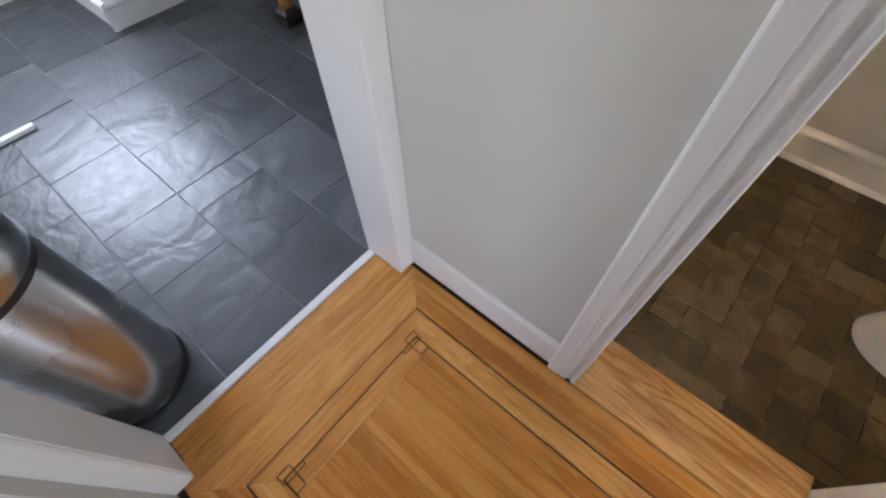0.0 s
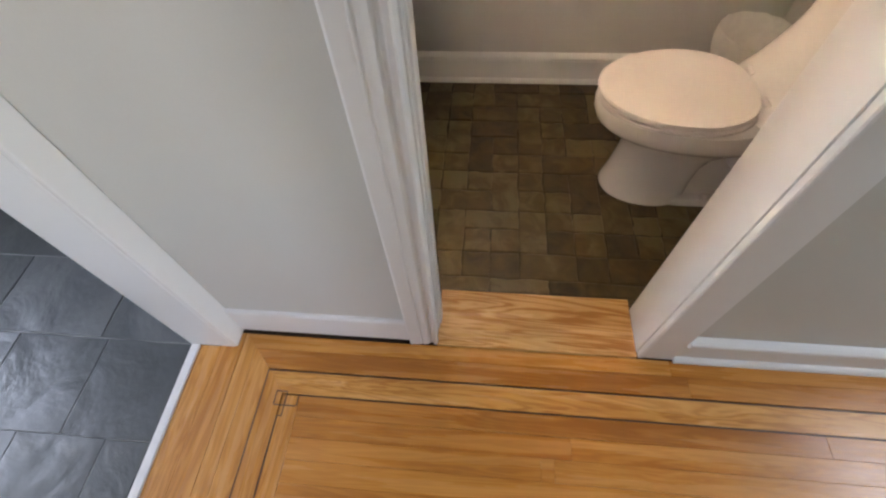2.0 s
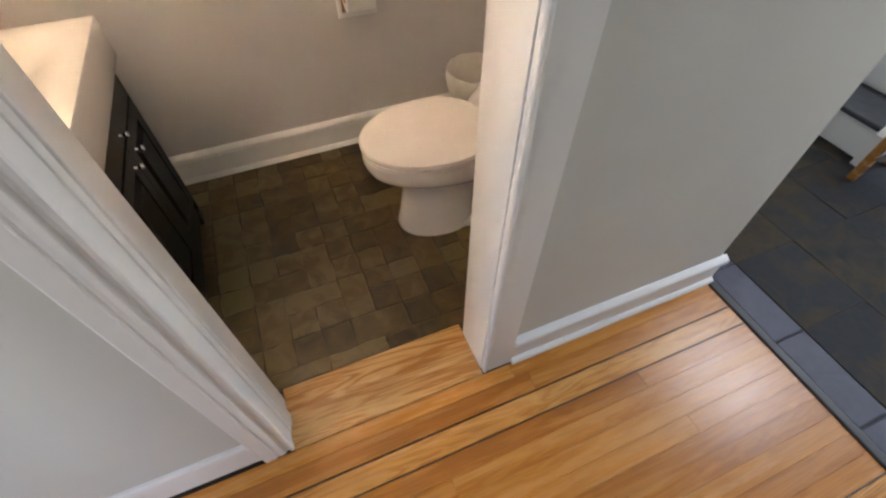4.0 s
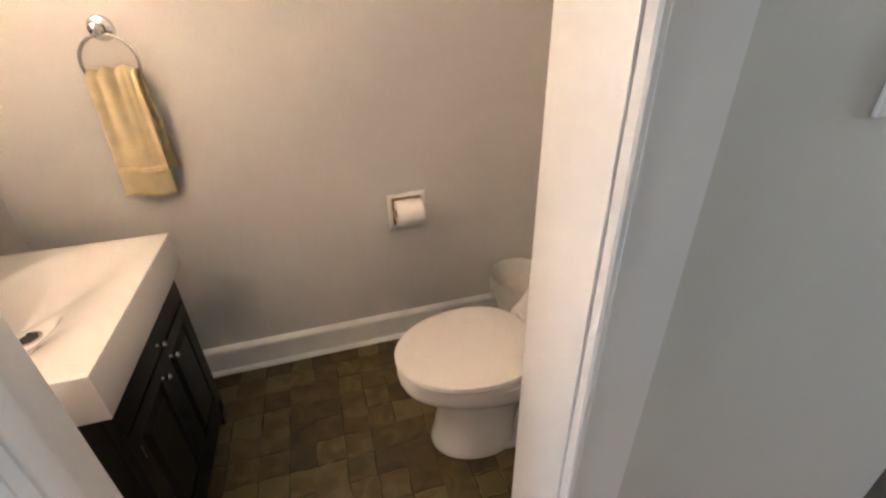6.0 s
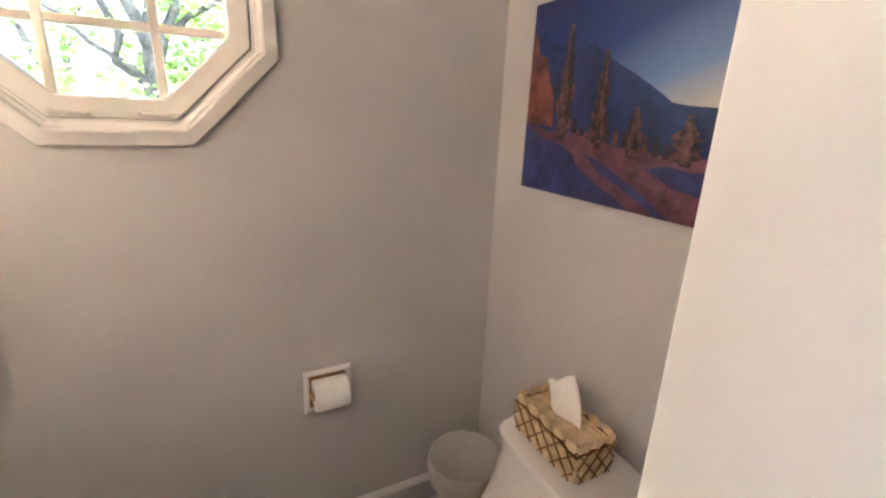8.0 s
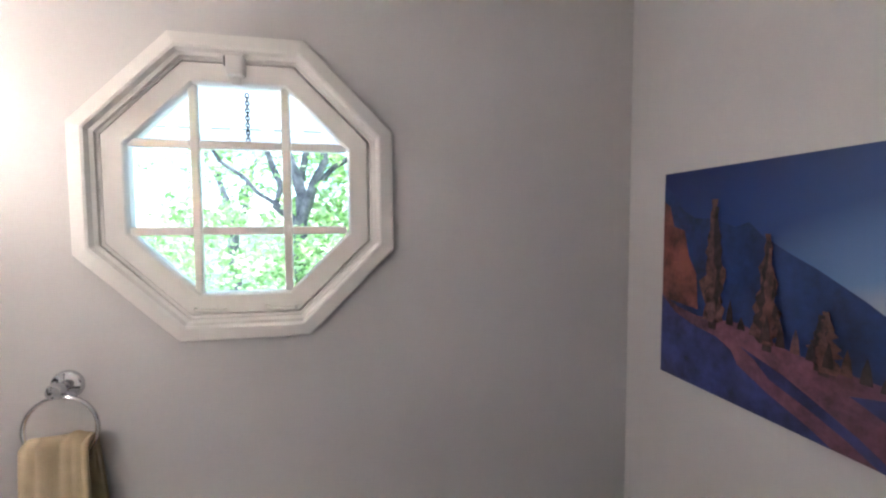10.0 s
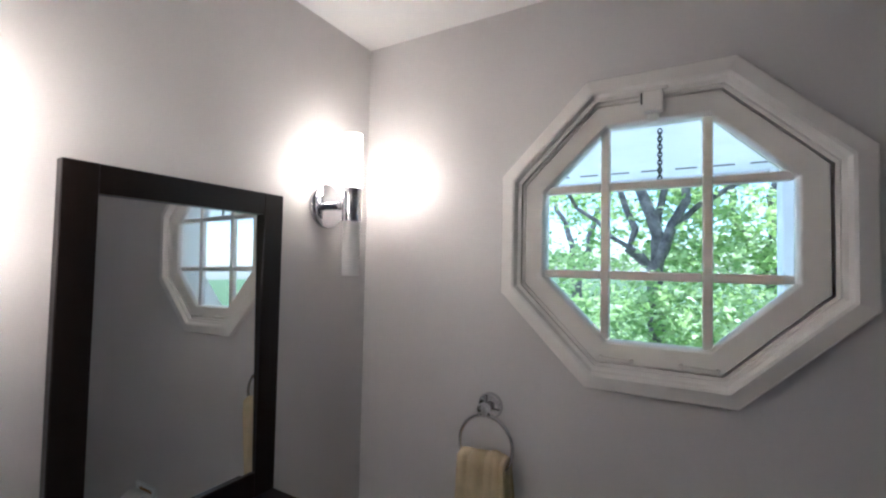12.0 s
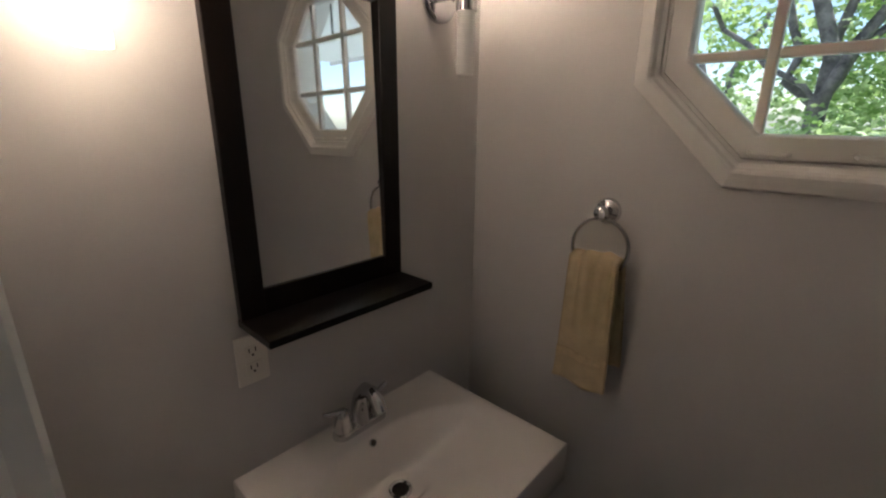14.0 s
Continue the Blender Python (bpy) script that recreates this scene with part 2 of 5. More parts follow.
ESPRESSO = wood("espresso_wood", (0.0035, 0.002, 0.0014), (0.0055, 0.0032, 0.0022), (0.008, 0.0048, 0.0034), 2, rough=0.32, spread=0.05, stretch=(1.1, 7), wear=0.3)
MIRROR = mat("mirror_silver", (0.86, 0.875, 0.87), 0.012, 1.0, var=0.0, bump=0.0, rvar=0.0)
PLATE = mat("plate_plastic", (0.80, 0.77, 0.71), 0.35, var=0.02)
SLOT = mat("dark_slot", (0.03, 0.027, 0.025), 0.6, var=0.1)
TERRY = mat("terry_cloth", (0.57, 0.465, 0.30), 0.95, var=0.07, scale=22, fine=420, bump=0.7)
TERRY_BAND = mat("terry_band", (0.61, 0.49, 0.31), 0.85, var=0.08, scale=60, fine=300, bump=0.3)
PAPER = mat("tissue_paper", (0.86, 0.85, 0.83), 0.9, var=0.03, scale=30, fine=300, bump=0.15)
CARD_AND_SHADE = mat("brown_card_and_recess_shade", (0.30, 0.15, 0.055), 0.8, var=0.15)
CANE = mat("cane", (0.22, 0.095, 0.026), 0.45, var=0.3, scale=35, bump=0.2)
SHELL = mat("cream_bark", (0.68, 0.53, 0.33), 0.5, var=0.18, scale=40, bump=0.2)
LINER = sheer("white_liner", (0.92, 0.90, 0.87))
SNOW_BLUE = mat("painted_blue_snow", (0.035, 0.045, 0.17), 0.35, var=0.35, scale=14, fine=70, bump=0.0)
SNOW_PINK = mat("painted_pink_snow", (0.155, 0.062, 0.095), 0.35, var=0.4, scale=16, fine=80, bump=0.0)
SNOW_FIRE = mat("painted_lit_snow", (0.19, 0.062, 0.052), 0.35, var=0.4, scale=16, fine=80, bump=0.0)
RIDGE = mat("painted_ridge", (0.018, 0.04, 0.15), 0.35, var=0.35, scale=10, fine=60, bump=0.0)
RIME = mat("painted_rime_tree", (0.12, 0.055, 0.048), 0.35, var=0.6, scale=45, fine=120, bump=0.0)
BARK_PAINT = mat("painted_bark", (0.035, 0.02, 0.022), 0.35, var=0.5, scale=45, bump=0.0)
DUSK = sky_canvas("painted_dusk_sky")
PANEL_EDGE = mat("panel_edge", (0.02, 0.02, 0.03), 0.4)
SOFFIT = mat("soffit_white", (0.80, 0.82, 0.84), 0.6, var=0.03)
BARK = mat("maple_bark", (0.15, 0.14, 0.12), 0.9, var=0.4, scale=8, fine=40, bump=0.8)
LEAVES = leaf_mat("maple_leaves", [(0.0, (0.19, 0.32, 0.08)), (0.5, (0.40, 0.54, 0.20)), (1.0, (0.62, 0.74, 0.38))])
GRASS = mat("lawn", (0.07, 0.13, 0.03), 0.9, var=0.4, scale=3, fine=30, bump=0.4)
GLASS = glass_mat("window_glass")
HONEY = wood("honey_pine", (0.25, 0.10, 0.025), (0.38, 0.17, 0.045), (0.46, 0.22, 0.07), 0, spread=0.2)
TREAD = mat("stair_carpet", (0.035, 0.038, 0.042), 0.85, var=0.2, scale=20, bump=0.3)
DARK_WOOD = wood("dark_walnut", (0.02, 0.009, 0.004), (0.035, 0.017, 0.008), (0.05, 0.025, 0.012), 2, rough=0.35)
BRASS = mat("brass", (0.65, 0.45, 0.18), 0.3, 1.0)
LAMP_ON_UP = lamp_glass("lit_glass_upper", (1.0, 0.765, 0.53), 7.2, 33.5, 1.900, 0.11)
LAMP_DIM_UP = lamp_glass("dimmer_lit_glass_upper", (1.0, 0.765, 0.53), 8.6, 34.0, 1.921, 0.11)
LAMP_ON_LOW = lamp_glass("lit_glass_lower", (1.0, 0.765, 0.53), 22.0, 6.5, 1.660, 0.145)
LAMP_OFF = mat("unlit_frosted_glass", (0.80, 0.79, 0.77), 0.35, var=0.02)


# ---- building helpers ----
def part(name, bm, material, parent=None, label="", smooth=False):
    me = bpy.data.meshes.new(name)
    bmesh.ops.recalc_face_normals(bm, faces=bm.faces[:])
    bm.to_mesh(me)
    bm.free()
    me.materials.append(material)
    if smooth:
        for f in me.polygons:
            f.use_smooth = True
        me.set_sharp_from_angle(angle=radians(40))
    ob = new(name, me)
    if parent:
        ob.parent = parent
        ob.matrix_parent_inverse = parent.matrix_basis.inverted() if not parent.parent else Matrix()
    if label:
        ob["label"] = label
    return ob


def thing(name, at, label, category, group=""):
    ob = new(name)
    ob.matrix_basis = Matrix.Translation(at)
    ob.empty_display_size = 0.05
    return tagged(ob, label, category, group)


def box(x0, x1, y0, y1, z0, z1, bevel=0.0, bm=None, seg=2):
    """A box added to bm, its edges rounded."""
    one = bmesh.new()
    bmesh.ops.create_cube(one, size=1)
    bmesh.ops.transform(one, matrix=Matrix.Translation(((x0 + x1) / 2, (y0 + y1) / 2, (z0 + z1) / 2)) @ Matrix.Diagonal((abs(x1 - x0), abs(y1 - y0), abs(z1 - z0), 1)), verts=one.verts)
    if bevel:
        bmesh.ops.bevel(one, geom=one.edges[:], offset=bevel, segments=seg, affect="EDGES", profile=0.5)
    if bm is None:
        return one
    me = bpy.data.meshes.new("tmp")
    one.to_mesh(me)
    one.free()
    bm.from_mesh(me)
    bpy.data.meshes.remove(me)
    return bm


def loft(rings, cap=True, closed=False):
    bm = bmesh.new()
    vs = [[bm.verts.new(p) for p in ring] for ring in rings]
    n = len(vs[0])
    pairs = list(zip(vs, vs[1:])) + ([(vs[-1], vs[0])] if closed else [])
    for a, b in pairs:
        for i in range(n):
            bm.faces.new((a[i], a[(i + 1) % n], b[(i + 1) % n], b[i]))
    if cap and not closed:
        bm.faces.new(vs[0][::-1])
        bm.faces.new(vs[-1])
    return bm


def lathe(profile, m=None, seg=32, cap=True):
    """Turn (radius, height) pairs round z, then move by m."""
    rings = [[(r * math.cos(2 * math.pi * i / seg), r * math.sin(2 * math.pi * i / seg), z) for i in range(seg)] for r, z in profile]
    bm = loft(rings, cap)
    if m is not None:
        bmesh.ops.transform(bm, matrix=m, verts=bm.verts)
    return bm


def sweep(points, radius, seg=12, closed=False):
    """A round rod along points; radius may be a list."""
    pts = [Vector(p) for p in points]
    rings, up = [], None
    for i, p in enumerate(pts):
        a = pts[i - 1] if (i or closed) else p
        b = pts[(i + 1) % len(pts)] if (i < len(pts) - 1 or closed) else p
        d = (b - a).normalized()
        if up is None:
            up = d.orthogonal().normalized()
        up = (up - d * up.dot(d)).normalized()
        side = d.cross(up)
        r = radius[i] if isinstance(radius, (list, tuple)) else radius
        rings.append([p + (up * math.cos(2 * math.pi * k / seg) + side * math.sin(2 * math.pi * k / seg)) * r for k in range(seg)])
    return loft(rings, True, closed)


def prism(poly, d0, d1, axis="z", bevel=0.0):
    """A polygon of (u, v) pushed from d0 to d1: along z (u,v = x,y), y (x,z) or x (y,z)."""
    put = {"z": lambda u, v, d: (u, v, d), "y": lambda u, v, d: (u, d, v), "x": lambda u, v, d: (d, u, v)}[axis]
    bm = loft([[put(u, v, d) for u, v in poly] for d in (d0, d1)])
    if bevel:
        bmesh.ops.bevel(bm, geom=bm.edges[:], offset=bevel, segments=2, affect="EDGES", profile=0.5)
    return bm


def moulding(profile, start, end, out):
    """A profile of (height or width u along 'up', depth d along 'out') run from start to end."""
    a, b, o = Vector(start), Vector(end), Vector(out)
    run = (b - a).normalized()
    up = o.cross(run)
    if abs(run.z) < 0.5:
        up = Vector((0, 0, 1))
    return loft([[q + up * u + o * d for u, d in profile] for q in (a, b)])


def structure(name, bm, material, label="", category="", smooth=False):
    return tagged(part(name, bm, material, None, label, smooth), label, category, kind="structure")


# ---- structure ----
H = 2.403         # ceiling
XL, XR, YN = -0.65, 1.253, 1.29   # bathroom's inner faces
HEAD = 2.03

# hall side and bathroom side of the wall with the door
for nm, y0, y1, pt, lb in (("wall_hall", 0.0, 0.06, HALL_PAINT, "greige painted plaster hall wall with a door opening"), ("wall_bath_south", 0.06, 0.139, BATH_PAINT, "grey painted bathroom wall round the door opening")):
    bm = box(-0.71, -0.008, y0, y1, 0, H)
    box(0.608, 1.50, y0, y1, 0, H, bm=bm)
    box(-0.008, 0.608, y0, y1, HEAD + 0.02, H, bm=bm)
    structure(nm, bm, pt, lb, "wall")
structure("wall_bath_west", box(-0.71, XL, 0.139, YN, 0, H), BATH_PAINT, "grey painted bathroom wall behind the vanity", "wall")
structure("wall_bath_east", box(XR, 1.44, 0.139, YN, 0, H), BATH_PAINT, "grey painted bathroom wall behind the toilet", "wall")
structure("wall_entry_west", box(1.44, 1.50, 0.06, 1.60, 0, H), HALL_PAINT, "greige painted wall end at the entry", "wall")

# north wall with an eight-sided opening
CX, CZ = 0.186, 1.797
h = 0.312
bm = box(-0.71, CX - h, YN, 1.45, 0, H)
box(CX + h, 1.44, YN, 1.45, 0, H, bm=bm)
box(CX - h, CX + h, YN, 1.45, 0, CZ - h, bm=bm)
box(CX - h, CX + h, YN, 1.45, CZ + h, H, bm=bm)
k = h * (1 - math.tan(math.pi / 8))
for sx in (-1, 1):
    for sz in (-1, 1):
        tri = prism([(CX + sx * h, CZ + sz * h), (CX + sx * (h - k), CZ + sz * h), (CX + sx * h, CZ + sz * (h - k))], YN, 1.45, "y")
        me = bpy.data.meshes.new("tmp")
        tri.to_mesh(me)
        tri.free()
        bm.from_mesh(me)
        bpy.data.meshes.remove(me)
structure("wall_bath_north", bm, BATH_PAINT, "grey painted bathroom wall with an octagonal window", "wall")

# wall between hall and kitchen, with a wide opening
bm = box(-0.76, -0.64, -0.055, -0.002, 0, H)
box(-0.76, -0.64, -0.95, -0.858, 0, H, bm=bm)
box(-0.76, -0.64, -0.858, -0.055, HEAD + 0.02, H, bm=bm)
structure("wall_hall_west", bm, HALL_PAINT, "greige wall with an opening to the slate floored room", "wall")
# south opening and unseen room beyond are added to let the fill in
bm = box(-0.03, 4.6, -1.0, -0.90, 0, H)
box(-0.64, -0.58, -1.0, -0.90, 0, H, bm=bm)
box(-0.58, -0.03, -1.0, -0.90, HEAD, H, bm=bm)
structure("wall_hall_south", bm, HALL_PAINT, "greige painted hall wall with an added opening for fill light", "wall")
bm = box(-0.76, 2.5, -3.5, -3.4, 0, 0.78)
box(-0.76, 2.5, -3.5, -3.4, 2.22, H, bm=bm)
box(-0.76, -0.15, -3.5, -3.4, 0.78, 2.22, bm=bm)
box(0.69, 2.5, -3.5, -3.4, 0.78, 2.22, bm=bm)
structure("wall_unseen_room_south", bm, HALL_PAINT, "greige wall of an added unseen room, open for the fill light", "wall")
structure("wall_unseen_room_east", box(2.5, 2.6, -3.5, -1.0, 0, H), HALL_PAINT, "greige wall of an added unseen room", "wall")
structure("wall_unseen_room_west", box(-0.76, -0.64, -3.4, -2.3, 0, H), HALL_PAINT, "greige wall of an added unseen room", "wall")
structure("ceiling_unseen_room", box(-0.76, 2.6, -3.5, -2.3, H, H + 0.1), CEILING_PAINT, "white flat ceiling", "ceiling")
structure("floor_living", box(-0.64, 2.5, -3.4, -0.9005, -0.03, -0.001), OAK_X, "honey oak floor of an added unseen room", "floor")
structure("wall_kitchen_east", box(-0.76, -0.71, 0.0, 1.9, 0, H), KITCHEN_PAINT, "pale painted kitchen wall", "wall")
structure("wall_kitchen_south_east", box(-0.76, -0.64, -2.2, -0.95, 0, H), KITCHEN_PAINT, "pale painted kitchen wall", "wall")
bm = box(-3.5, -3.4, -2.2, -0.75, 0, H)
box(-3.5, -3.4, 0.55, 1.9, 0, H, bm=bm)
box(-3.5, -3.4, -0.75, 0.55, 0, 0.9, bm=bm)
box(-3.5, -3.4, -0.75, 0.55, 2.0, H, bm=bm)
structure("wall_kitchen_west", bm, KITCHEN_PAINT, "pale painted kitchen wall with a window opening", "wall")
structure("wall_kitchen_north", box(-3.5, -0.76, 1.9, 2.0, 0, H), KITCHEN_PAINT, "pale painted kitchen wall", "wall")
structure("wall_kitchen_south", box(-3.5, -0.64, -2.3, -2.2, 0, H), KITCHEN_PAINT, "pale painted kitchen wall", "wall")
bm = box(4.6, 4.7, -1.0, -0.97, 0, H)
box(4.6, 4.7, 0.1, 1.60, 0, H, bm=bm)
box(4.6, 4.7, -0.97, 0.1, 2.3, H, bm=bm)
structure("wall_entry_east", bm, HALL_PAINT, "greige entry wall with a door opening", "wall")
structure("wall_entry_north", box(1.44, 4.7, 1.60, 1.70, 0, H), HALL_PAINT, "greige entry wall", "wall")
structure("ceiling", box(-3.5, 4.7, -2.3, 1.45, H, H + 0.1), CEILING_PAINT, "white flat ceiling", "ceiling")
structure("ceiling_entry", box(1.44, 4.7, 1.45, 1.70, H, H + 0.1), CEILING_PAINT, "white flat ceiling over the stairs", "ceiling")
structure("ceiling_kitchen", box(-3.5, -0.71, 1.45, 2.0, H, H + 0.1), CEILING_PAINT, "white flat ceiling over the kitchen", "ceiling")

# door casings: stepped profile, u across the width from the opening outward, d depth
CAS = [(0, 0), (0, 0.013), (0.003, 0.016), (0.011, 0.016), (0.015, 0.0105), (0.021, 0.010), (0.027, 0.0155), (0.034, 0.018), (0.042, 0.0185), (0.045, 0.0165), (0.048, 0.0165), (0.051, 0.0195), (0.080, 0.021), (0.084, 0.0185), (0.086, 0.015), (0.086, 0)]
CASF = [(0, 0), (0, 0.014), (0.003, 0.017), (0.008, 0.018), (0.012, 0.0145), (0.018, 0.0145), (0.05, 0.015), (0.0955, 0.015), (0.096, 0.0145), (0.096, 0)]
CASL = [(0, 0), (0, 0.010), (0.004, 0.013), (0.03, 0.018), (0.048, 0.028), (0.056, 0.042), (0.066, 0.0455), (0.09, 0.0455), (0.096, 0.040), (0.096, 0)]


def upright(name, prof, x, y, sx, oy, z1, lb):
    """A casing leg on a wall facing -y or +y: its profile grows from x in direction sx."""
    bm = loft([[(x + sx * u, y + oy * d, z) for u, d in prof] for z in (0.0, z1)])
    return structure(name, bm, TRIM, lb, "trim")


LB = "white painted wooden door casing with a stepped profile"
upright("trim_door_left", CAS, 0.0, -0.0005, -1, -1, HEAD + 0.086, LB)
upright("trim_door_right", CASF, 0.595, -0.0005, 1, -1, HEAD + 0.086, LB)
upright("trim_door_left_inside", CASL, -0.007, 0.1395, -1, 1, HEAD + 0.086, LB)
upright("trim_door_right_inside", CASF, 0.622, 0.1395, 1, 1, HEAD + 0.086, LB)
structure("trim_door_head", box(0.0, 0.595, -0.018, -0.0005, HEAD + 0.006, HEAD + 0.086, 0.003), TRIM, "white painted wooden head casing", "trim")
structure("trim_door_head_inside", box(-0.007, 0.622, 0.1395, 0.163, HEAD + 0.006, HEAD + 0.086, 0.003), TRIM, "white painted wooden head casing", "trim")
bm = box(-0.0075, -0.003, 0.0005, 0.1385, 0.0, HEAD, 0.001)
box(-0.003, 0.0065, 0.052, 0.088, 0.0065, HEAD, 0.002, bm=bm)
box(-0.003, 0.0015, 0.034, 0.0515, 0.0065, HEAD, 0.0012, bm=bm)
structure("door_jamb_left", bm, TRIM, "white painted wooden door jamb", "trim")
structure("door_jamb_right", box(0.5915, 0.6075, 0.0005, 0.1385, 0.0, HEAD, 0.0015), TRIM, "white painted wooden door jamb", "trim")
structure("door_jamb_head", box(-0.003, 0.5915, 0.0005, 0.1385, HEAD, HEAD + 0.018, 0.0015), TRIM, "white painted wooden door jamb head", "trim")

# kitchen opening: jambs and hall side casings
structure("opening_jamb_north", box(-0.775, -0.632, -0.0675, -0.0555, 0.0, HEAD, 0.0015), TRIM, "white painted opening jamb", "trim")
structure("opening_jamb_south", box(-0.775, -0.632, -0.8575, -0.845, 0.0, HEAD, 0.0015), TRIM, "white painted opening jamb", "trim")
structure("opening_jamb_head", box(-0.775, -0.632, -0.845, -0.0675, HEAD, HEAD + 0.018, 0.0015), TRIM, "white painted opening jamb head", "trim")
structure("trim_opening_north", box(-0.6395, -0.621, -0.066, -0.0005, 0.0, HEAD + 0.08, 0.004), TRIM, "white painted casing at the wall corner", "trim")
bm = loft([[(-0.6395 + d, -0.847 - u, z) for u, d in [(0, 0), (0, 0.013), (0.004, 0.018), (0.03, 0.019), (0.0525, 0.019), (0.0525, 0)]] for z in (0, HEAD + 0.08)])
structure("trim_opening_south", bm, TRIM, "white painted casing at the hall's end", "trim")
structure("trim_opening_head", box(-0.6395, -0.621, -0.847, -0.066, HEAD + 0.004, HEAD + 0.08, 0.003), TRIM, "white painted head casing", "trim")

# baseboards: body with a cap and a shoe
BB = [(0.0, 0), (0.0, 0.011), (0.104, 0.011), (0.106, 0.017), (0.113, 0.023), (0.121, 0.0245), (0.129, 0.022), (0.135, 0.014), (0.139, 0.006), (0.140, 0.0)]
SHOE = [(0.0, 0), (0.0, 0.016), (0.005, 0.0155), (0.011, 0.012), (0.016, 0.006), (0.018, 0)]


def baseboard(name, a, b, out, lb, shoe=True, lift=0.0):
    a, b, o = Vector(a), Vector(b), Vector(out)
    bm = moulding([(u + lift, d) for u, d in BB], a, b, o)
    ob = structure(name, bm, TRIM, lb, "baseboard")
    if shoe:
        part("shoe_moulding", moulding(SHOE, a + o * 0.0112, b + o * 0.0112, o), TRIM, ob)
    return ob


baseboard("baseboard_hall_east", (0.692, -0.0005, 0.001), (1.5215, -0.0005, 0.001), (0, -1, 0), "white painted baseboard with a moulded cap and shoe")
baseboard("baseboard_entry", (1.5005, 0.0, 0.001), (1.5005, 1.58, 0.001), (1, 0, 0), "white painted baseboard round the wall's end")
FLATBB = [(0.012, 0), (0.012, 0.012), (0.11, 0.012), (0.126, 0.011), (0.136, 0.006), (0.138, 0.0)]
structure("baseboard_hall_west", moulding(FLATBB, (-0.6205, -0.0005, 0.0), (-0.0865, -0.0005, 0.0), (0, -1, 0)), TRIM, "plain white painted baseboard with a gap beneath", "baseboard")
baseboard("baseboard_bath_north", (XL, YN - 0.0005, 0.004), (XR, YN - 0.0005, 0.004), (0, -1, 0), "white painted bathroom baseboard with cap and shoe")
baseboard("baseboard_bath_east", (XR - 0.0005, 0.14, 0.004), (XR - 0.0005, YN - 0.035, 0.004), (-1, 0, 0), "white painted bathroom baseboard with cap and shoe")
baseboard("baseboard_bath_west", (XL + 0.0005, 0.14, 0.004), (XL + 0.0005, YN - 0.035, 0.004), (1, 0, 0), "white painted bathroom baseboard with cap and shoe")


# ---- the octagonal window ----
def octagon(w, off=0.0):
    """Corner points (x, z) of an octagon w across its flats."""
    r = w / 2 / math.cos(math.pi / 8)
    return [(CX + off + r * math.cos(math.pi / 8 + i * math.pi / 4), CZ + r * math.sin(math.pi / 8 + i * math.pi / 4)) for i in range(8)]


def octa_frame(steps, off=0.0):
    """An eight-sided frame whose section runs through (across flats, y) pairs."""
    return loft([[(x, y, z) for x, z in octagon(w, off)] for w, y in steps], cap=False, closed=True)


window = tagged(new("window_1"), "octagonal white window with nine panes, tilted in", "window", kind="structure")
window.matrix_basis = Matrix.Translation((CX, YN, CZ))
part("window_trim", octa_frame([(0.727, 1.2895), (0.727, 1.274), (0.721, 1.270), (0.664, 1.264), (0.652, 1.266), (0.640, 1.276), (0.6235, 1.279), (0.6235, 1.2895)]), WINDOW_TRIM, window)
part("window_jamb", octa_frame([(0.6235, 1.290), (0.610, 1.290), (0.610, 1.445), (0.6235, 1.445)]), WINDOW_TRIM, window)
# added ring behind the sash, blocks daylight leaking through its gap
part("sash_gap_blocker", octa_frame([(0.6095, 1.332), (0.555, 1.332), (0.555, 1.346), (0.6095, 1.346)]), WINDOW_TRIM, window)
sash = part("sash", octa_frame([(0.604, 1.292), (0.601, 1.289), (0.518, 1.289), (0.512, 1.292), (0.504, 1.302), (0.504, 1.330), (0.604, 1.330)], -0.0025), WINDOW_TRIM, window)
SC = CX - 0.006
for v in (-0.105, 0.105):
    part("muntin", box(SC + v - 0.010, SC + v + 0.010, 1.300, 1.322, CZ - 0.2525, CZ + 0.2525, 0.004), WINDOW_TRIM, sash)
    for x0, x1 in ((-0.2525, -0.1155), (-0.0945, 0.0945), (0.1155, 0.2525)):
        part("muntin", box(SC + x0, SC + x1, 1.300, 1.322, CZ + 0.006 + v - 0.010, CZ + 0.006 + v + 0.010, 0.004), WINDOW_TRIM, sash)
# panes: nine pieces of glass cut by the muntins
cuts = [-0.2525, -0.105, 0.105, 0.2525]
for i in range(3):
    for j2 in range(3):
        x0, x1, z0, z1 = cuts[i], cuts[i + 1], cuts[j2], cuts[j2 + 1]
        poly = [(x0, z0), (x1, z0), (x1, z1), (x0, z1)]
        if i != 1 and j2 != 1:
            ox, oz = (x0, z0) if (i == 0 and j2 == 0) else (x1, z0) if (i == 2 and j2 == 0) else (x0, z1) if i == 0 else (x1, z1)
            poly = [q for q in poly if q != (ox, oz)]
        pane = part("pane", prism([(SC + a, CZ + b) for a, b in poly], 1.310, 1.313, "y"), GLASS, sash)
        pane.visible_shadow = False
# latch at the top, tilt stays at the bottom
# dark block stands in for the shaded gap at the latch
part("latch_gap_shade", box(SC - 0.0255, SC - 0.0215, 1.270, 1.284, CZ + 0.292, CZ + 0.314, 0.001), SLOT, window, "dark block put in for the shaded gap at the latch")
latch = part("latch", box(SC - 0.021, SC + 0.021, 1.262, 1.288, CZ + 0.268, CZ + 0.316, 0.004), WINDOW_TRIM, window, "white painted spring latch")
part("latch_tongue", box(SC - 0.010, SC + 0.010, 1.276, 1.288, CZ + 0.248, CZ + 0.268, 0.003), WINDOW_TRIM, latch)
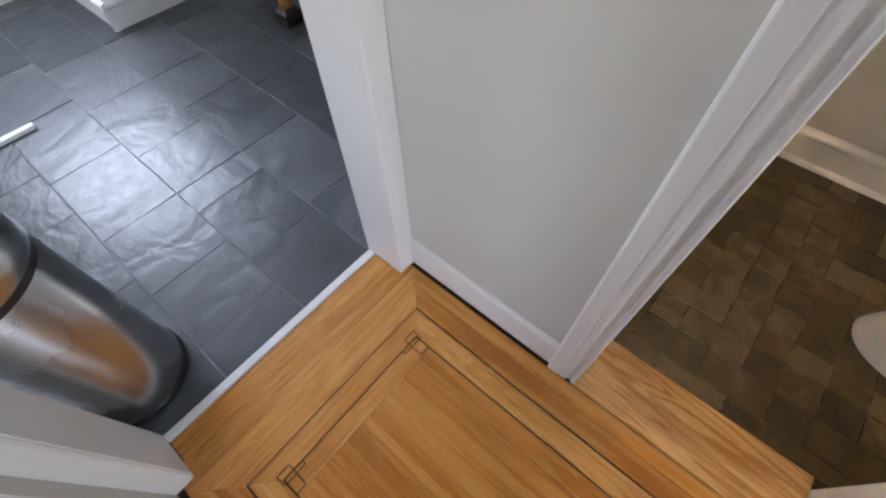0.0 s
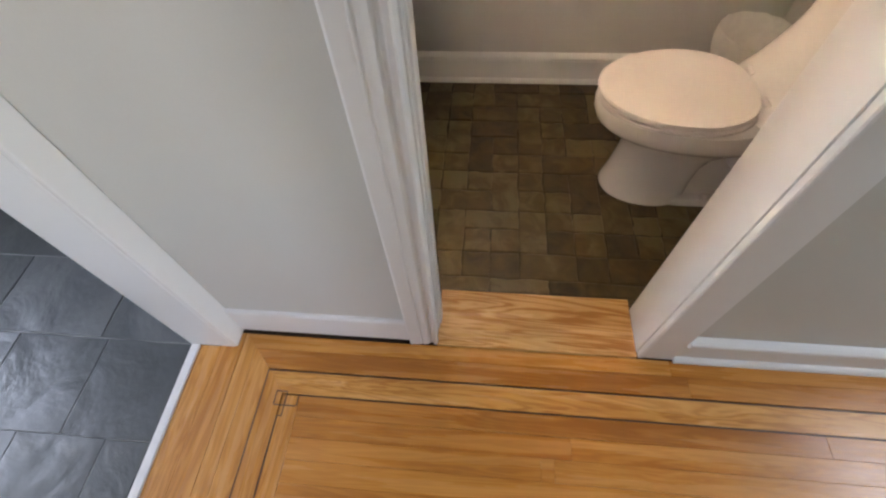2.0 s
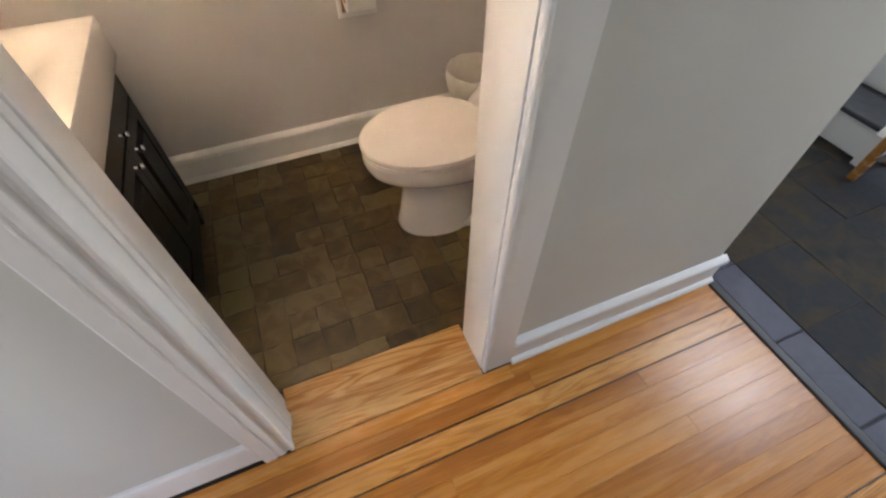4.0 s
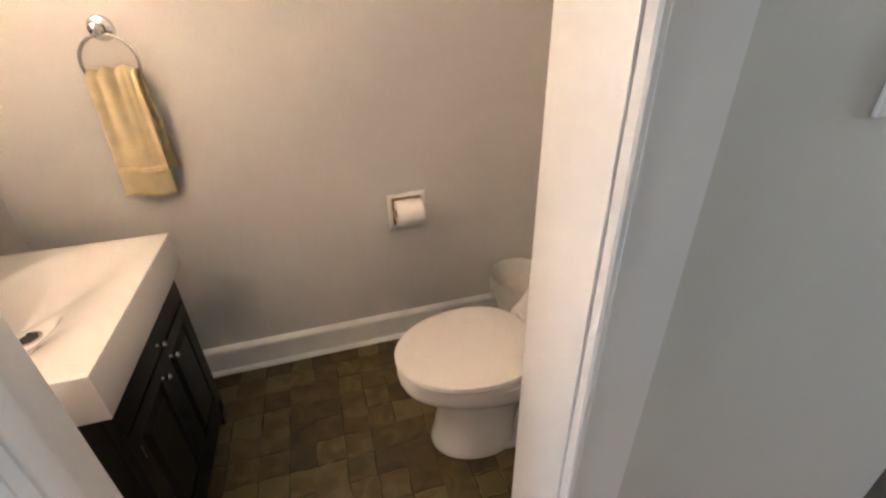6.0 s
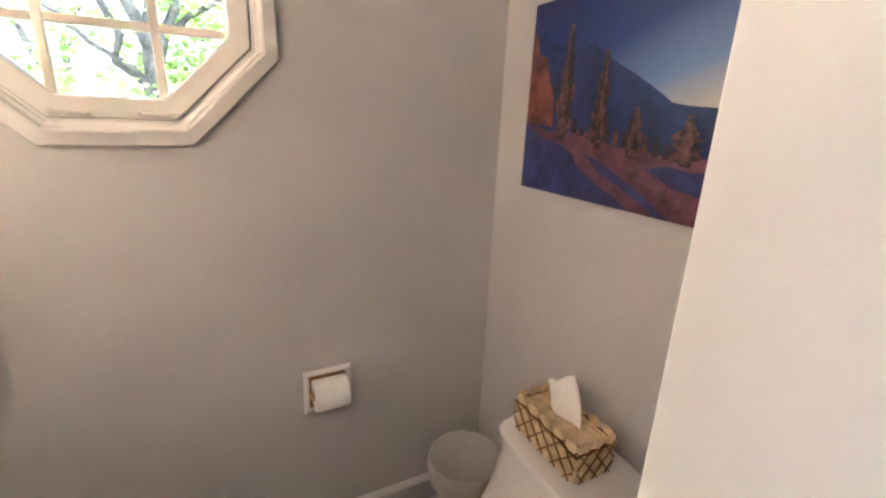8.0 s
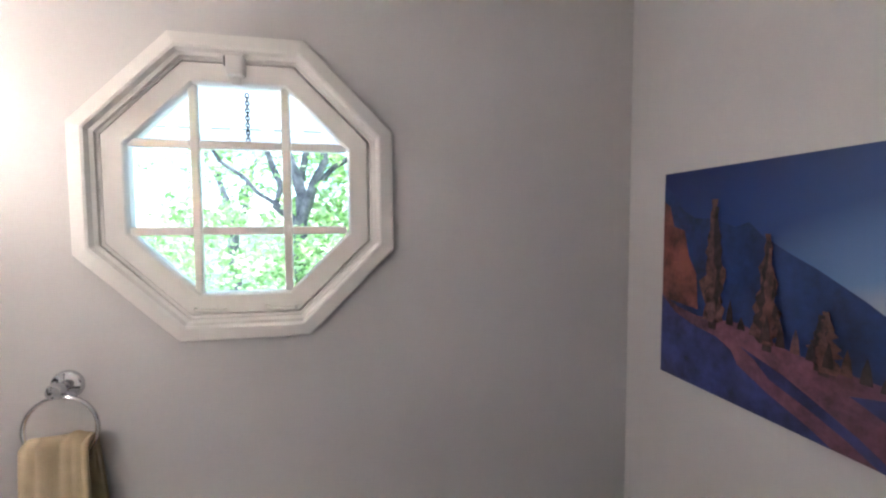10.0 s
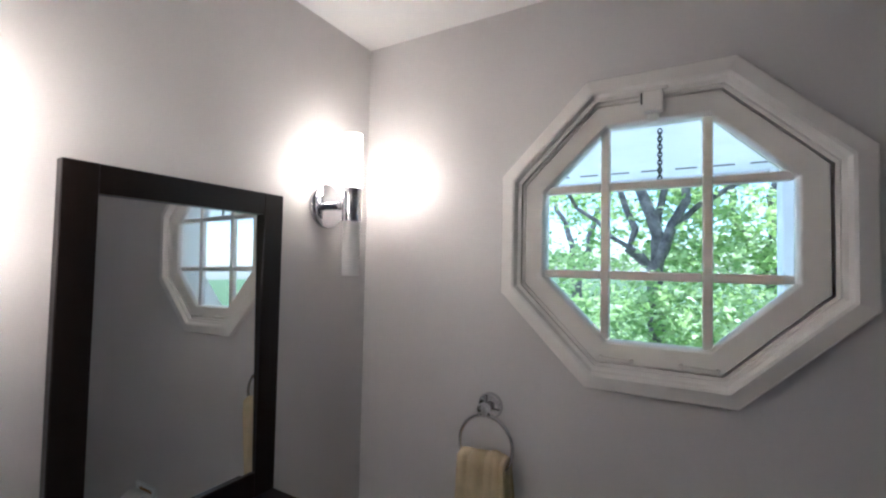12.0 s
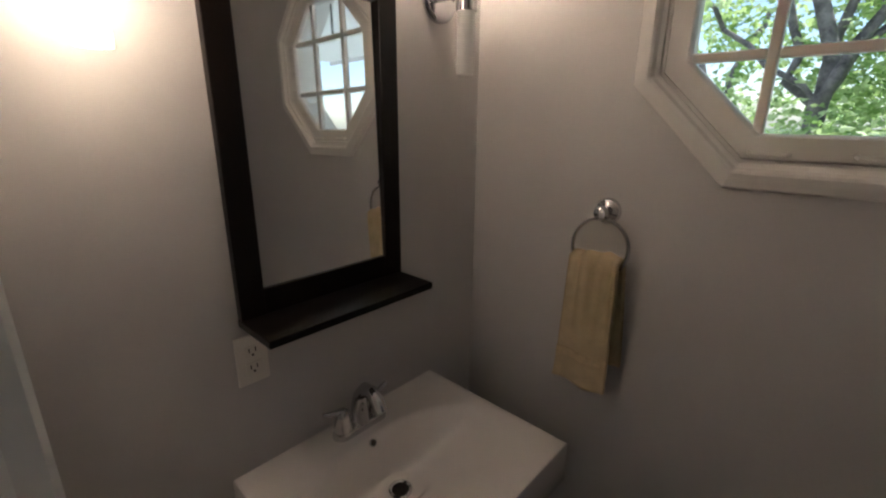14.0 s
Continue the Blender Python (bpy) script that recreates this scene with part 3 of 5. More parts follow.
part("latch_keeper", box(SC - 0.030, SC + 0.030, 1.268, 1.280, CZ + 0.317, CZ + 0.323, 0.002), WINDOW_TRIM, latch)
for v in (-0.083, 0.083):
    part("tilt_stay", sweep([(CX + v - 0.034, 1.286, CZ - 0.288), (CX + v - 0.03, 1.276, CZ - 0.291), (CX + v + 0.03, 1.276, CZ - 0.293), (CX + v + 0.034, 1.286, CZ - 0.291)], 0.005, 8), WINDOW_TRIM, window)

# ---- outside ----
structure("ground", box(-120, 120, 1.46, 260, -1.2, -1.0), GRASS, "green lawn under the trees", "ground")
# pale slab added to bounce sun onto the soffit and whiten the left panes
bm = box(-9, 9, 1.46, 4.2, -1.0, -0.93)
box(-9, -0.9, 4.2, 12.0, -1.0, -0.93, bm=bm)
structure("patio", bm, SOFFIT, "pale slab added outside to bounce sunlight onto the porch soffit", "patio")
eave = thing("porch_roof", (0.2, 2.5, 2.42), "white porch soffit with vent slots above the window", "porch roof")
part("soffit", box(-3.2, 3.2, 1.46, 3.3, 2.30, 2.36, 0.004), SOFFIT, eave)
part("fascia", box(-3.2, 3.2, 3.302, 3.33, 2.26, 2.46, 0.004), SOFFIT, eave)
for i in range(22):
    part("vent_slot", box(-2.0 + i * 0.18, -2.0 + i * 0.18 + 0.11, 3.05, 3.075, 2.297, 2.302), SLOT if i % 2 else PANEL_EDGE, eave)
post = thing("porch_post", (0.76, 3.2, -0.93), "square white porch post", "post")
part("shaft", box(0.66, 0.90, 3.1, 3.28, -0.83, 2.22, 0.01), SOFFIT, post)
part("base", box(0.62, 0.94, 3.06, 3.32, -0.93, -0.83, 0.01), SOFFIT, post)
part("capital", box(0.63, 0.93, 3.07, 3.298, 2.22, 2.298, 0.01), SOFFIT, post)
chain = thing("sash_chain", (0.19, 1.335, 1.91), "short dark chain hanging behind the top pane", "chain")
bm = bmesh.new()
for i in range(14):
    a0 = radians(90 * (i % 2) + 20)
    pts = [Vector((0.19 + 0.0045 * math.cos(q) * math.cos(a0), 1.338 + 0.0045 * math.cos(q) * math.sin(a0), 2.038 - i * 0.0092 + 0.0068 * math.sin(q))) for q in [2 * math.pi * k2 / 10 for k2 in range(10)]]
    link = sweep(pts, 0.0017, 6, True)
    me = bpy.data.meshes.new("tmp")
    link.to_mesh(me)
    link.free()
    bm.from_mesh(me)
    bpy.data.meshes.remove(me)
part("links", bm, SLOT, chain)


def leaf_cloud(n, centre, spread, size, rng, shell=0.0):
    """Many small pointed leaves in clumps round a centre."""
    verts, faces = [], []
    clumps = [Vector((centre[i] + spread[i] * rng.uniform(-1, 1) for i in range(3))) for _ in range(max(6, n // 60))]
    for _ in range(n):
        c = rng.choice(clumps) + Vector((rng.gauss(0, 0.22), rng.gauss(0, 0.22), rng.gauss(0, 0.13)))
        s = size * rng.uniform(0.6, 1.3)
        q = Euler((rng.gauss(0, 0.55), rng.gauss(0, 0.55), rng.uniform(0, 6.28))).to_matrix()
        shape = [(-0.5, 0), (-0.55, 0.35), (-0.22, 0.36), (-0.3, 0.75), (0, 1.05), (0.3, 0.75), (0.22, 0.36), (0.55, 0.35), (0.5, 0), (0, -0.12)]
        k0 = len(verts)
        verts += [tuple(c + q @ Vector((u * s, v * s, abs(u) * s * -0.25))) for u, v in shape]
        faces.append(tuple(range(k0, k0 + len(shape))))
    me = bpy.data.meshes.new("crown")
    me.from_pydata(verts, [], faces)
    me.materials.append(LEAVES)
    return me


def limb(a, b, r0, r1, rng, n=7, wob=0.07):
    a, b = Vector(a), Vector(b)
    pts = [a.lerp(b, i / n) + (Vector((rng.gauss(0, wob), rng.gauss(0, wob), 0)) if 0 < i < n else Vector()) for i in range(n + 1)]
    return sweep(pts, [r0 + (r1 - r0) * i / n for i in range(n + 1)], 10)


def tree(at, height, r, limbs, clouds, seed, lb):
    rng = random.Random(seed)
    t = thing("tree", at, lb, "tree", "trees outside the window")
    p = Vector(at)
    part("trunk", limb(p, p + Vector((0.02, 0, height)), r * 1.2, r * 0.85, rng, 6, 0.02), BARK, t, smooth=True)
    for (dx, dy, dz), rr in limbs:
        s = p + Vector((0.02, 0, height - 0.06))
        part("limb", limb(s, s + Vector((dx, dy, dz)), r * rr, r * (0.15 + 0.3 * rr), rng), BARK, t, smooth=True)
    for n, c, sp, size in clouds:
        me = leaf_cloud(n, (p.x + c[0], p.y + c[1], p.z + c[2]), sp, size, rng)
        ob = new("crown", me)
        ob.parent = t
        ob.matrix_parent_inverse = t.matrix_basis.inverted()
    return t


tree((-0.10, 5.0, -1.0), 2.75, 0.082, [((-0.26, 0.1, 1.9), 0.8), ((0.50, 0.1, 1.6), 0.62), ((-0.75, 0.3, 1.5), 0.5), ((1.0, 0.5, 1.5), 0.4), ((-1.4, 0.2, 1.2), 0.3), ((0.16, 0.2, 2.0), 0.5)],
     [(2200, (1.0, 0.6, 3.3), (1.2, 0.8, 0.75), 0.07), (420, (-1.1, 0.9, 3.6), (0.9, 0.6, 0.5), 0.07), (4200, (0.2, -0.5, 2.1), (1.9, 0.5, 0.40), 0.06), (1500, (-0.2, 0.4, 3.2), (1.2, 0.6, 0.6), 0.07)], 3, "leafy maple with a forked grey trunk beyond the window")
tree((1.0, 6.4, -1.0), 2.6, 0.075, [((-0.7, 0.3, 2.0), 0.7), ((0.7, 0.2, 2.0), 0.7), ((0.1, 0.3, 2.4), 0.6)],
     [(2600, (0.6, 0.4, 3.4), (1.7, 1.0, 1.0), 0.085), (1400, (-0.3, 0.2, 2.0), (2.0, 0.8, 0.4), 0.08)], 5, "leafy maple with several slim trunks")
tree((-2.6, 12.6, -1.0), 2.6, 0.15, [((-0.8, 0.3, 2.6), 0.7), ((0.8, 0.2, 2.4), 0.7)],
     [(1500, (0.4, 0.2, 2.2), (2.2, 1.2, 0.9), 0.13)], 8, "distant leafy tree in bright light")

# ---- floors ----
floor_hall = structure("floor_hall", box(-0.742, 1.50, -0.90, 0.1385, -0.03, -0.0142), SUBFLOOR, "honey oak strip floor with a dark inlaid border", "floor")
floor_bath = structure("floor_bath", box(XL, XR, 0.139, YN, -0.03, 0.0005), BATH_GROUT, "brown tumbled slate floor with dark joints", "floor")
floor_kitchen = structure("floor_kitchen", box(-3.4, -0.772, -2.2, 1.9, -0.03, -0.0015), SLATE_GROUT, "grey cleft slate floor in staggered rows", "floor")
floor_entry = structure("floor_entry", box(1.532, 4.6, -0.9, 1.6, -0.03, -0.001), ENTRY_GROUT, "mottled slate entry floor", "floor")
structure("threshold", box(-0.0025, 0.591, -0.0180, 0.1722, -0.013, 0.006, 0.003), THRESHOLD, "pale oak threshold board in the doorway", "threshold")
structure("transition_strip", box(-0.7705, -0.7445, -0.8445, -0.068, -0.02, 0.006, 0.003), WHITE_STRIP, "white strip between oak and slate", "trim")
structure("transition_strip_entry", box(1.501, 1.531, -0.895, 0.0, -0.02, 0.008, 0.004), BLACK_STRIP, "black strip between oak and slate", "trim")

# ---- vanity ----
SY0, SY1, SX1, SZ = 0.452, 1.074, -0.163, 0.783
vanity = thing("vanity_cabinet", (-0.40, 0.757, 0.0), "dark espresso wooden vanity cabinet with panelled doors", "cabinet")
VX, VY0, VY1, VZ = -0.178, 0.475, 1.040, 0.664
bm = box(XL + 0.016, VX - 0.02, VY0, VY1, 0.06, VZ, 0.003)
for yy in (VY0, VY1 - 0.05):
    for xx in (XL + 0.016, VX - 0.0705):
        box(xx, xx + 0.07, yy, yy + 0.05, 0.0045, 0.0595, 0.003, bm=bm)
for yy in (VY0 - 0.0005, VY1 - 0.0115):
    box(VX - 0.0195, VX - 0.0005, yy, yy + 0.012, 0.0045, VZ - 0.001, 0.002, bm=bm)
box(VX - 0.0195, VX - 0.004, VY0 + 0.0505, VY1 - 0.0505, 0.045, 0.105, 0.003, bm=bm)
part("body", bm, ESPRESSO, vanity)


def panel_front(name, y0, y1, z0, z1, parent):
    """A framed front: stiles, rails and a raised middle."""
    bm = box(VX - 0.019, VX, y0, y1, z0, z1, 0.003)
    f = 0.045
    if z1 - z0 > 0.2:
        bm2 = [((y0 + f, z0 + f), (y1 - f, z1 - f), 0.0), ((y0 + f + 0.012, z0 + f + 0.012), (y1 - f - 0.012, z1 - f - 0.012), -0.008), ((y0 + f + 0.03, z0 + f + 0.03), (y1 - f - 0.03, z1 - f - 0.03), 0.004)]
        bm.free()
        rings = [[(VX - 0.019, y0, z0), (VX - 0.019, y1, z0), (VX - 0.019, y1, z1), (VX - 0.019, y0, z1)], [(VX, y0, z0), (VX, y1, z0), (VX, y1, z1), (VX, y0, z1)]]
        for (a, b), (c, d), o in bm2:
            rings.append([(VX + o, a, b), (VX + o, c, b), (VX + o, c, d), (VX + o, a, d)])
        bm = loft(rings)
    return part(name, bm, ESPRESSO, parent)


def knob(y, z, parent):
    m = Matrix.Translation((VX, y, z)) @ Matrix.Rotation(radians(90), 4, "Y")
    part("knob", lathe([(0.006, 0.0), (0.0042, 0.004), (0.004, 0.011), (0.0078, 0.014), (0.0095, 0.018), (0.0078, 0.022), (0.003, 0.024)], m, 20), CHROME, parent, "small chrome knob", smooth=True)


dr = panel_front("drawer", VY0 + 0.012, VY1 - 0.012, 0.565, VZ - 0.012, vanity)
knob(0.768, 0.590, dr)
d1 = panel_front("door", VY0 + 0.012, 0.7555, 0.11, 0.555, vanity)
knob(0.722, 0.512, d1)
d2 = panel_front("door", 0.7585, VY1 - 0.012, 0.11, 0.555, vanity)
knob(0.812, 0.512, d2)
for zz in (0.49, 0.165):
    part("hinge", sweep([(VX + 0.003, 0.508, zz - 0.022), (VX + 0.003, 0.508, zz + 0.022)], 0.0035, 8), STEEL, vanity)

# basin: one block of porcelain with a sloping bowl
sink = thing("sink", (-0.40, 0.757, 0.664), "white porcelain rectangular vanity sink with a sloping bowl", "sink")
NX, NY = 48, 56


def bowl(u, v):
    """Depth of the bowl; u from the wall to the front, v across, both 0..1."""
    c = abs(v - 0.5) * 2
    back = 0.215 + 0.26 * c ** 2.2
    if u < back or u > 0.945 or c > 0.95:
        return 0.0
    side = min(1.0, (0.95 - c) / 0.72)
    side = side * side * (3 - 2 * side)
    b = min(1.0, (u - back) / 0.17)
    b = b * b * (3 - 2 * b)
    f = min(1.0, (0.945 - u) / 0.60)
    f = f * f * (3 - 2 * f)
    return 0.098 * side * b * f


X0 = XL + 0.003
DX, DY = -0.42, 0.745
DU, DV = (DX - X0) / (SX1 - X0), (DY - SY0) / (SY1 - SY0)


def seated(u, v):
    """The bowl, flattened where the drain ring sits."""
    d = math.hypot((u - DU) * (SX1 - X0), (v - DV) * (SY1 - SY0))
    w = max(0.0, min(1.0, (0.075 - d) / 0.035))
    return bowl(u, v) + (bowl(DU, DV) - bowl(u, v)) * w * w * (3 - 2 * w)


bm = bmesh.new()
grid = [[bm.verts.new((X0 + (SX1 - X0) * i / NX, SY0 + (SY1 - SY0) * j / NY, SZ - seated(i / NX, j / NY))) for j in range(NY + 1)] for i in range(NX + 1)]
for i in range(NX):
    for j in range(NY):
        bm.faces.new((grid[i][j], grid[i + 1][j], grid[i + 1][j + 1], grid[i][j + 1]))
rim = [grid[i][0] for i in range(NX + 1)] + [grid[NX][j] for j in range(1, NY + 1)] + [grid[i][NY] for i in range(NX - 1, -1, -1)] + [grid[0][j] for j in range(NY - 1, 0, -1)]
cxm, cym = (X0 + SX1) / 2, (SY0 + SY1) / 2
last = rim
for grow, z in ((0.004, SZ - 0.0015), (0.006, SZ - 0.006), (0.006, SZ - 0.115), (0.002, SZ - 0.122), (-0.02, SZ - 0.125)):
    nxt = []
    for v in rim:
        gx = grow if v.co.x > cxm else 0
        dx = gx if abs(v.co.x - SX1) < 1e-5 else 0
        dy = (grow if abs(v.co.y - SY1) < 1e-5 else -grow if abs(v.co.y - SY0) < 1e-5 else 0)
        nxt.append(bm.verts.new((v.co.x + dx, v.co.y + dy, z)))
    for q in range(len(rim)):
        bm.faces.new((last[q], last[(q + 1) % len(rim)], nxt[(q + 1) % len(rim)], nxt[q]))
    last = nxt
bm.faces.new(last[::-1])
part("basin", bm, PORCELAIN, sink, smooth=True)
dz = SZ - bowl(DU, DV)
part("drain", lathe([(0.029, dz + 0.001), (0.029, dz + 0.0045), (0.025, dz + 0.0055), (0.021, dz + 0.0035), (0.020, dz + 0.001)], Matrix.Translation((DX, DY, 0)), 28), CHROME, sink, "chrome drain ring", smooth=True)
part("drain_hole", lathe([(0.0195, dz + 0.0015), (0.0195, dz + 0.0032), (0.012, dz + 0.0036)], Matrix.Translation((DX, DY, 0)), 20), SLOT, sink)
ox = -0.525
oz = SZ - bowl((ox - X0) / (SX1 - X0), 0.48)
part("overflow", lathe([(0.010, -0.003), (0.010, 0.003), (0.0075, 0.004), (0.0070, 0.001)], Matrix.Translation((ox, 0.746, oz + 0.001)) @ Matrix.Rotation(radians(50), 4, "Y"), 20), CHROME, sink, "small chrome overflow ring", smooth=True)
part("overflow_hole", lathe([(0.0068, 0.0), (0.0068, 0.0025)], Matrix.Translation((ox, 0.746, oz + 0.001)) @ Matrix.Rotation(radians(50), 4, "Y"), 16), SLOT, sink)

# faucet
faucet = thing("faucet", (-0.592, 0.757, SZ), "chrome centerset faucet with two lever handles", "faucet")
FX, FY = -0.592, 0.757
ring = []
for z, s in ((SZ + 0.0005, 1.0), (SZ + 0.012, 1.0), (SZ + 0.018, 0.93), (SZ + 0.020, 0.80)):
    pts = []
    for i in range(40):
        a = 2 * math.pi * i / 40
        ex = 0.026 * s * math.cos(a)
        ey = (0.055 if math.sin(a) > 0 else -0.055) + 0.026 * s * math.sin(a)
        pts.append((FX + ex, FY + ey, z))
    ring.append(pts)
part("base", loft(ring), CHROME, faucet, smooth=True)
for s in (-1, 1):
    hd = part("handle", lathe([(0.025, SZ + 0.019), (0.023, SZ + 0.036), (0.019, SZ + 0.06), (0.017, SZ + 0.070), (0.010, SZ + 0.076)], Matrix.Translation((FX, FY + s * 0.052, 0)), 24), CHROME, faucet, smooth=True)
    part("lever", sweep([(FX, FY + s * 0.052, SZ + 0.068), (FX - 0.005, FY + s * 0.075, SZ + 0.073), (FX - 0.011, FY + s * 0.100, SZ + 0.080)], [0.012, 0.008, 0.0045], 12), CHROME, hd, smooth=True)
sp = [(FX, FY, SZ + 0.018), (FX + 0.002, FY, SZ + 0.06), (FX + 0.010, FY, SZ + 0.100), (FX + 0.030, FY, SZ + 0.124), (FX + 0.056, FY, SZ + 0.128), (FX + 0.080, FY, SZ + 0.114), (FX + 0.092, FY, SZ + 0.090)]
part("spout", sweep(sp, [0.027, 0.022, 0.0195, 0.0185, 0.018, 0.0175, 0.017], 18), CHROME, faucet, smooth=True)
part("lift_rod", sweep([(FX - 0.02, FY, SZ + 0.019), (FX - 0.02, FY, SZ + 0.06), (FX - 0.02, FY, SZ + 0.066)], [0.003, 0.003, 0.006], 8), CHROME, faucet)

# ---- mirror with shelf ----
MY0, MY1, MZ0, MZ1, MX = 0.505, 0.945, 1.158, 1.877, -0.627
mirror = thing("mirror", (-0.64, 0.718, 1.155), "wall mirror in a dark espresso frame with a shelf", "mirror")
FW = 0.053
part("stile", box(XL + 0.001, MX, MY0, MY0 + FW, MZ0 + 0.004, MZ1, 0.002), ESPRESSO, mirror)
part("stile", box(XL + 0.001, MX, MY1 - FW, MY1, MZ0 + 0.004, MZ1, 0.002), ESPRESSO, mirror)
part("rail", box(XL + 0.001, MX - 0.001, MY0 + FW, MY1 - FW, MZ1 - 0.052, MZ1, 0.002), ESPRESSO, mirror)
part("rail", box(XL + 0.001, MX - 0.001, MY0 + FW, MY1 - FW, MZ0 + 0.0042, MZ0 + 0.062, 0.002), ESPRESSO, mirror)
# the glass leans back a little in its frame
part("glass", prism([(XL + 0.002, MZ0 + 0.056), (-0.6345, MZ0 + 0.056), (-0.6425, MZ1 - 0.047), (XL + 0.002, MZ1 - 0.047)], MY0 + FW - 0.004, MY1 - FW + 0.004, "y"), MIRROR, mirror, "silvered mirror glass")
part("shelf", box(XL + 0.001, -0.507, MY0 - 0.001, MY1 + 0.001, MZ0 - 0.014, MZ0 + 0.0035, 0.002), ESPRESSO, mirror)

# ---- wall lamps ----
def sconce(y, z, low, lb):
    s = thing("wall_lamp", (-0.645, y, z), lb, "lamp", "lamps beside the mirror")
    turn = Matrix.Translation((XL + 0.0005, y, z)) @ Matrix.Rotation(radians(90), 4, "Y")
    part("back_plate", lathe([(0.063, 0.0), (0.063, 0.008), (0.060, 0.012), (0.052, 0.014), (0.02, 0.016)], turn, 40), CHROME, s, smooth=True)
    part("arm", lathe([(0.012, 0.0162), (0.012, 0.05), (0.014, 0.052), (0.014, 0.062), (0.012, 0.064), (0.012, 0.0715)], turn, 24), CHROME, s, smooth=True)
    tx = XL + 0.098
    up = Matrix.Translation((tx, y, 0))
    part("sleeve", lathe([(0.0225, z - 0.045), (0.0265, z - 0.046), (0.0268, z - 0.04), (0.0268, z + 0.04), (0.0265, z + 0.046), (0.0225, z + 0.045)], up, 32), CHROME, s, smooth=True)
    tube = [(0.0215, 0.0), (0.0235, 0.0), (0.0235, 0.145), (0.0225, 0.147), (0.0205, 0.145), (0.0205, 0.0)]
    part("upper_shade", lathe([(r, z + 0.0465 + q) for r, q in tube], up, 32, cap=False), LAMP_ON_UP if low else LAMP_DIM_UP, s, "glowing frosted glass tube", smooth=True)
    part("lower_shade", lathe([(r, z - 0.0465 - q) for r, q in tube], up, 32, cap=False), LAMP_ON_LOW if low else LAMP_OFF, s, "glowing frosted glass tube" if low else "unlit frosted glass tube", smooth=True)
    part("socket", lathe([(0.0205, z - 0.044), (0.0205, z + 0.044)], up, 24), CHROME, s)
    bulbs = [z + 0.075] + ([z - 0.075] if low else [])
    for bz in bulbs:
        glow = bpy.data.lights.new("bulb", "POINT")
        glow.energy, glow.shadow_soft_size, glow.color = 0.75, 0.006, (1.0, 0.765, 0.53)
        bulb = new("bulb", glow)
        bulb.location = (tx, y, bz)
    part("screw", lathe([(0.004, 0.0155), (0.004, 0.019), (0.002, 0.021)], turn @ Matrix.Translation((0.0, 0.045, 0)), 12), CHROME, s)
    return s


sconce(1.112, 1.873, False, "chrome wall lamp, upper glass lit, lower dark")
sconce(0.333, 1.852, True, "chrome wall lamp with both glasses lit")

# ---- outlet and switch ----
outlet = thing("wall_outlet", (XL, 0.523, 1.061), "ivory duplex electrical outlet plate", "outlet")
part("plate", box(XL + 0.0005, XL + 0.006, 0.488, 0.558, 1.003, 1.119, 0.002), PLATE, outlet)
for zz in (1.081, 1.041):
    rc = part("receptacle", box(XL + 0.0062, XL + 0.009, 0.506, 0.540, zz - 0.014, zz + 0.014, 0.0012), PLATE, outlet)
    for yy in (0.516, 0.530):
        part("slot", box(XL + 0.0091, XL + 0.0096, yy - 0.0012, yy + 0.0012, zz - 0.001, zz + 0.009), SLOT, rc)
    part("slot", box(XL + 0.0091, XL + 0.0096, 0.5205, 0.5255, zz - 0.010, zz - 0.005), SLOT, rc)
switch = thing("light_switch", (0.936, -0.003, 1.32), "white wall switch plate in the hall", "switch")
part("plate", box(0.900, 0.972, -0.007, -0.0005, 1.265, 1.382, 0.002), TRIM, switch)
part("toggle", box(0.930, 0.942, -0.018, -0.0072, 1.317, 1.332, 0.002), TRIM, switch)

# ---- towel ring and towel ----
RX, RZ = -0.207, 1.345
tring = thing("towel_ring", (RX, YN - 0.002, RZ), "chrome towel ring on a round wall plate", "towel ring")
face = Matrix.Translation((RX, YN - 0.0005, RZ)) @ Matrix.Rotation(radians(90), 4, "X")
part("plate", lathe([(0.034, 0.0), (0.034, 0.007), (0.030, 0.012), (0.020, 0.014), (0.014, 0.016)], face, 32), CHROME, tring, smooth=True)
part("post", lathe([(0.012, 0.0162), (0.012, 0.036), (0.018, 0.040), (0.0185, 0.050), (0.015, 0.057), (0.006, 0.060)], face, 24), CHROME, tring, smooth=True)
RR = 0.073
part("ring", sweep([(RX + 0.006 + RR * math.sin(a), YN - 0.047 + 0.004 * math.cos(a), RZ - 0.014 - RR + RR * math.cos(a)) for a in [2 * math.pi * i / 48 for i in range(48)]], 0.005, 10, True), CHROME, tring, smooth=True)

towel = thing("hand_towel", (RX, YN - 0.05, 0.87), "beige terry hand towel folded over the ring", "towel")


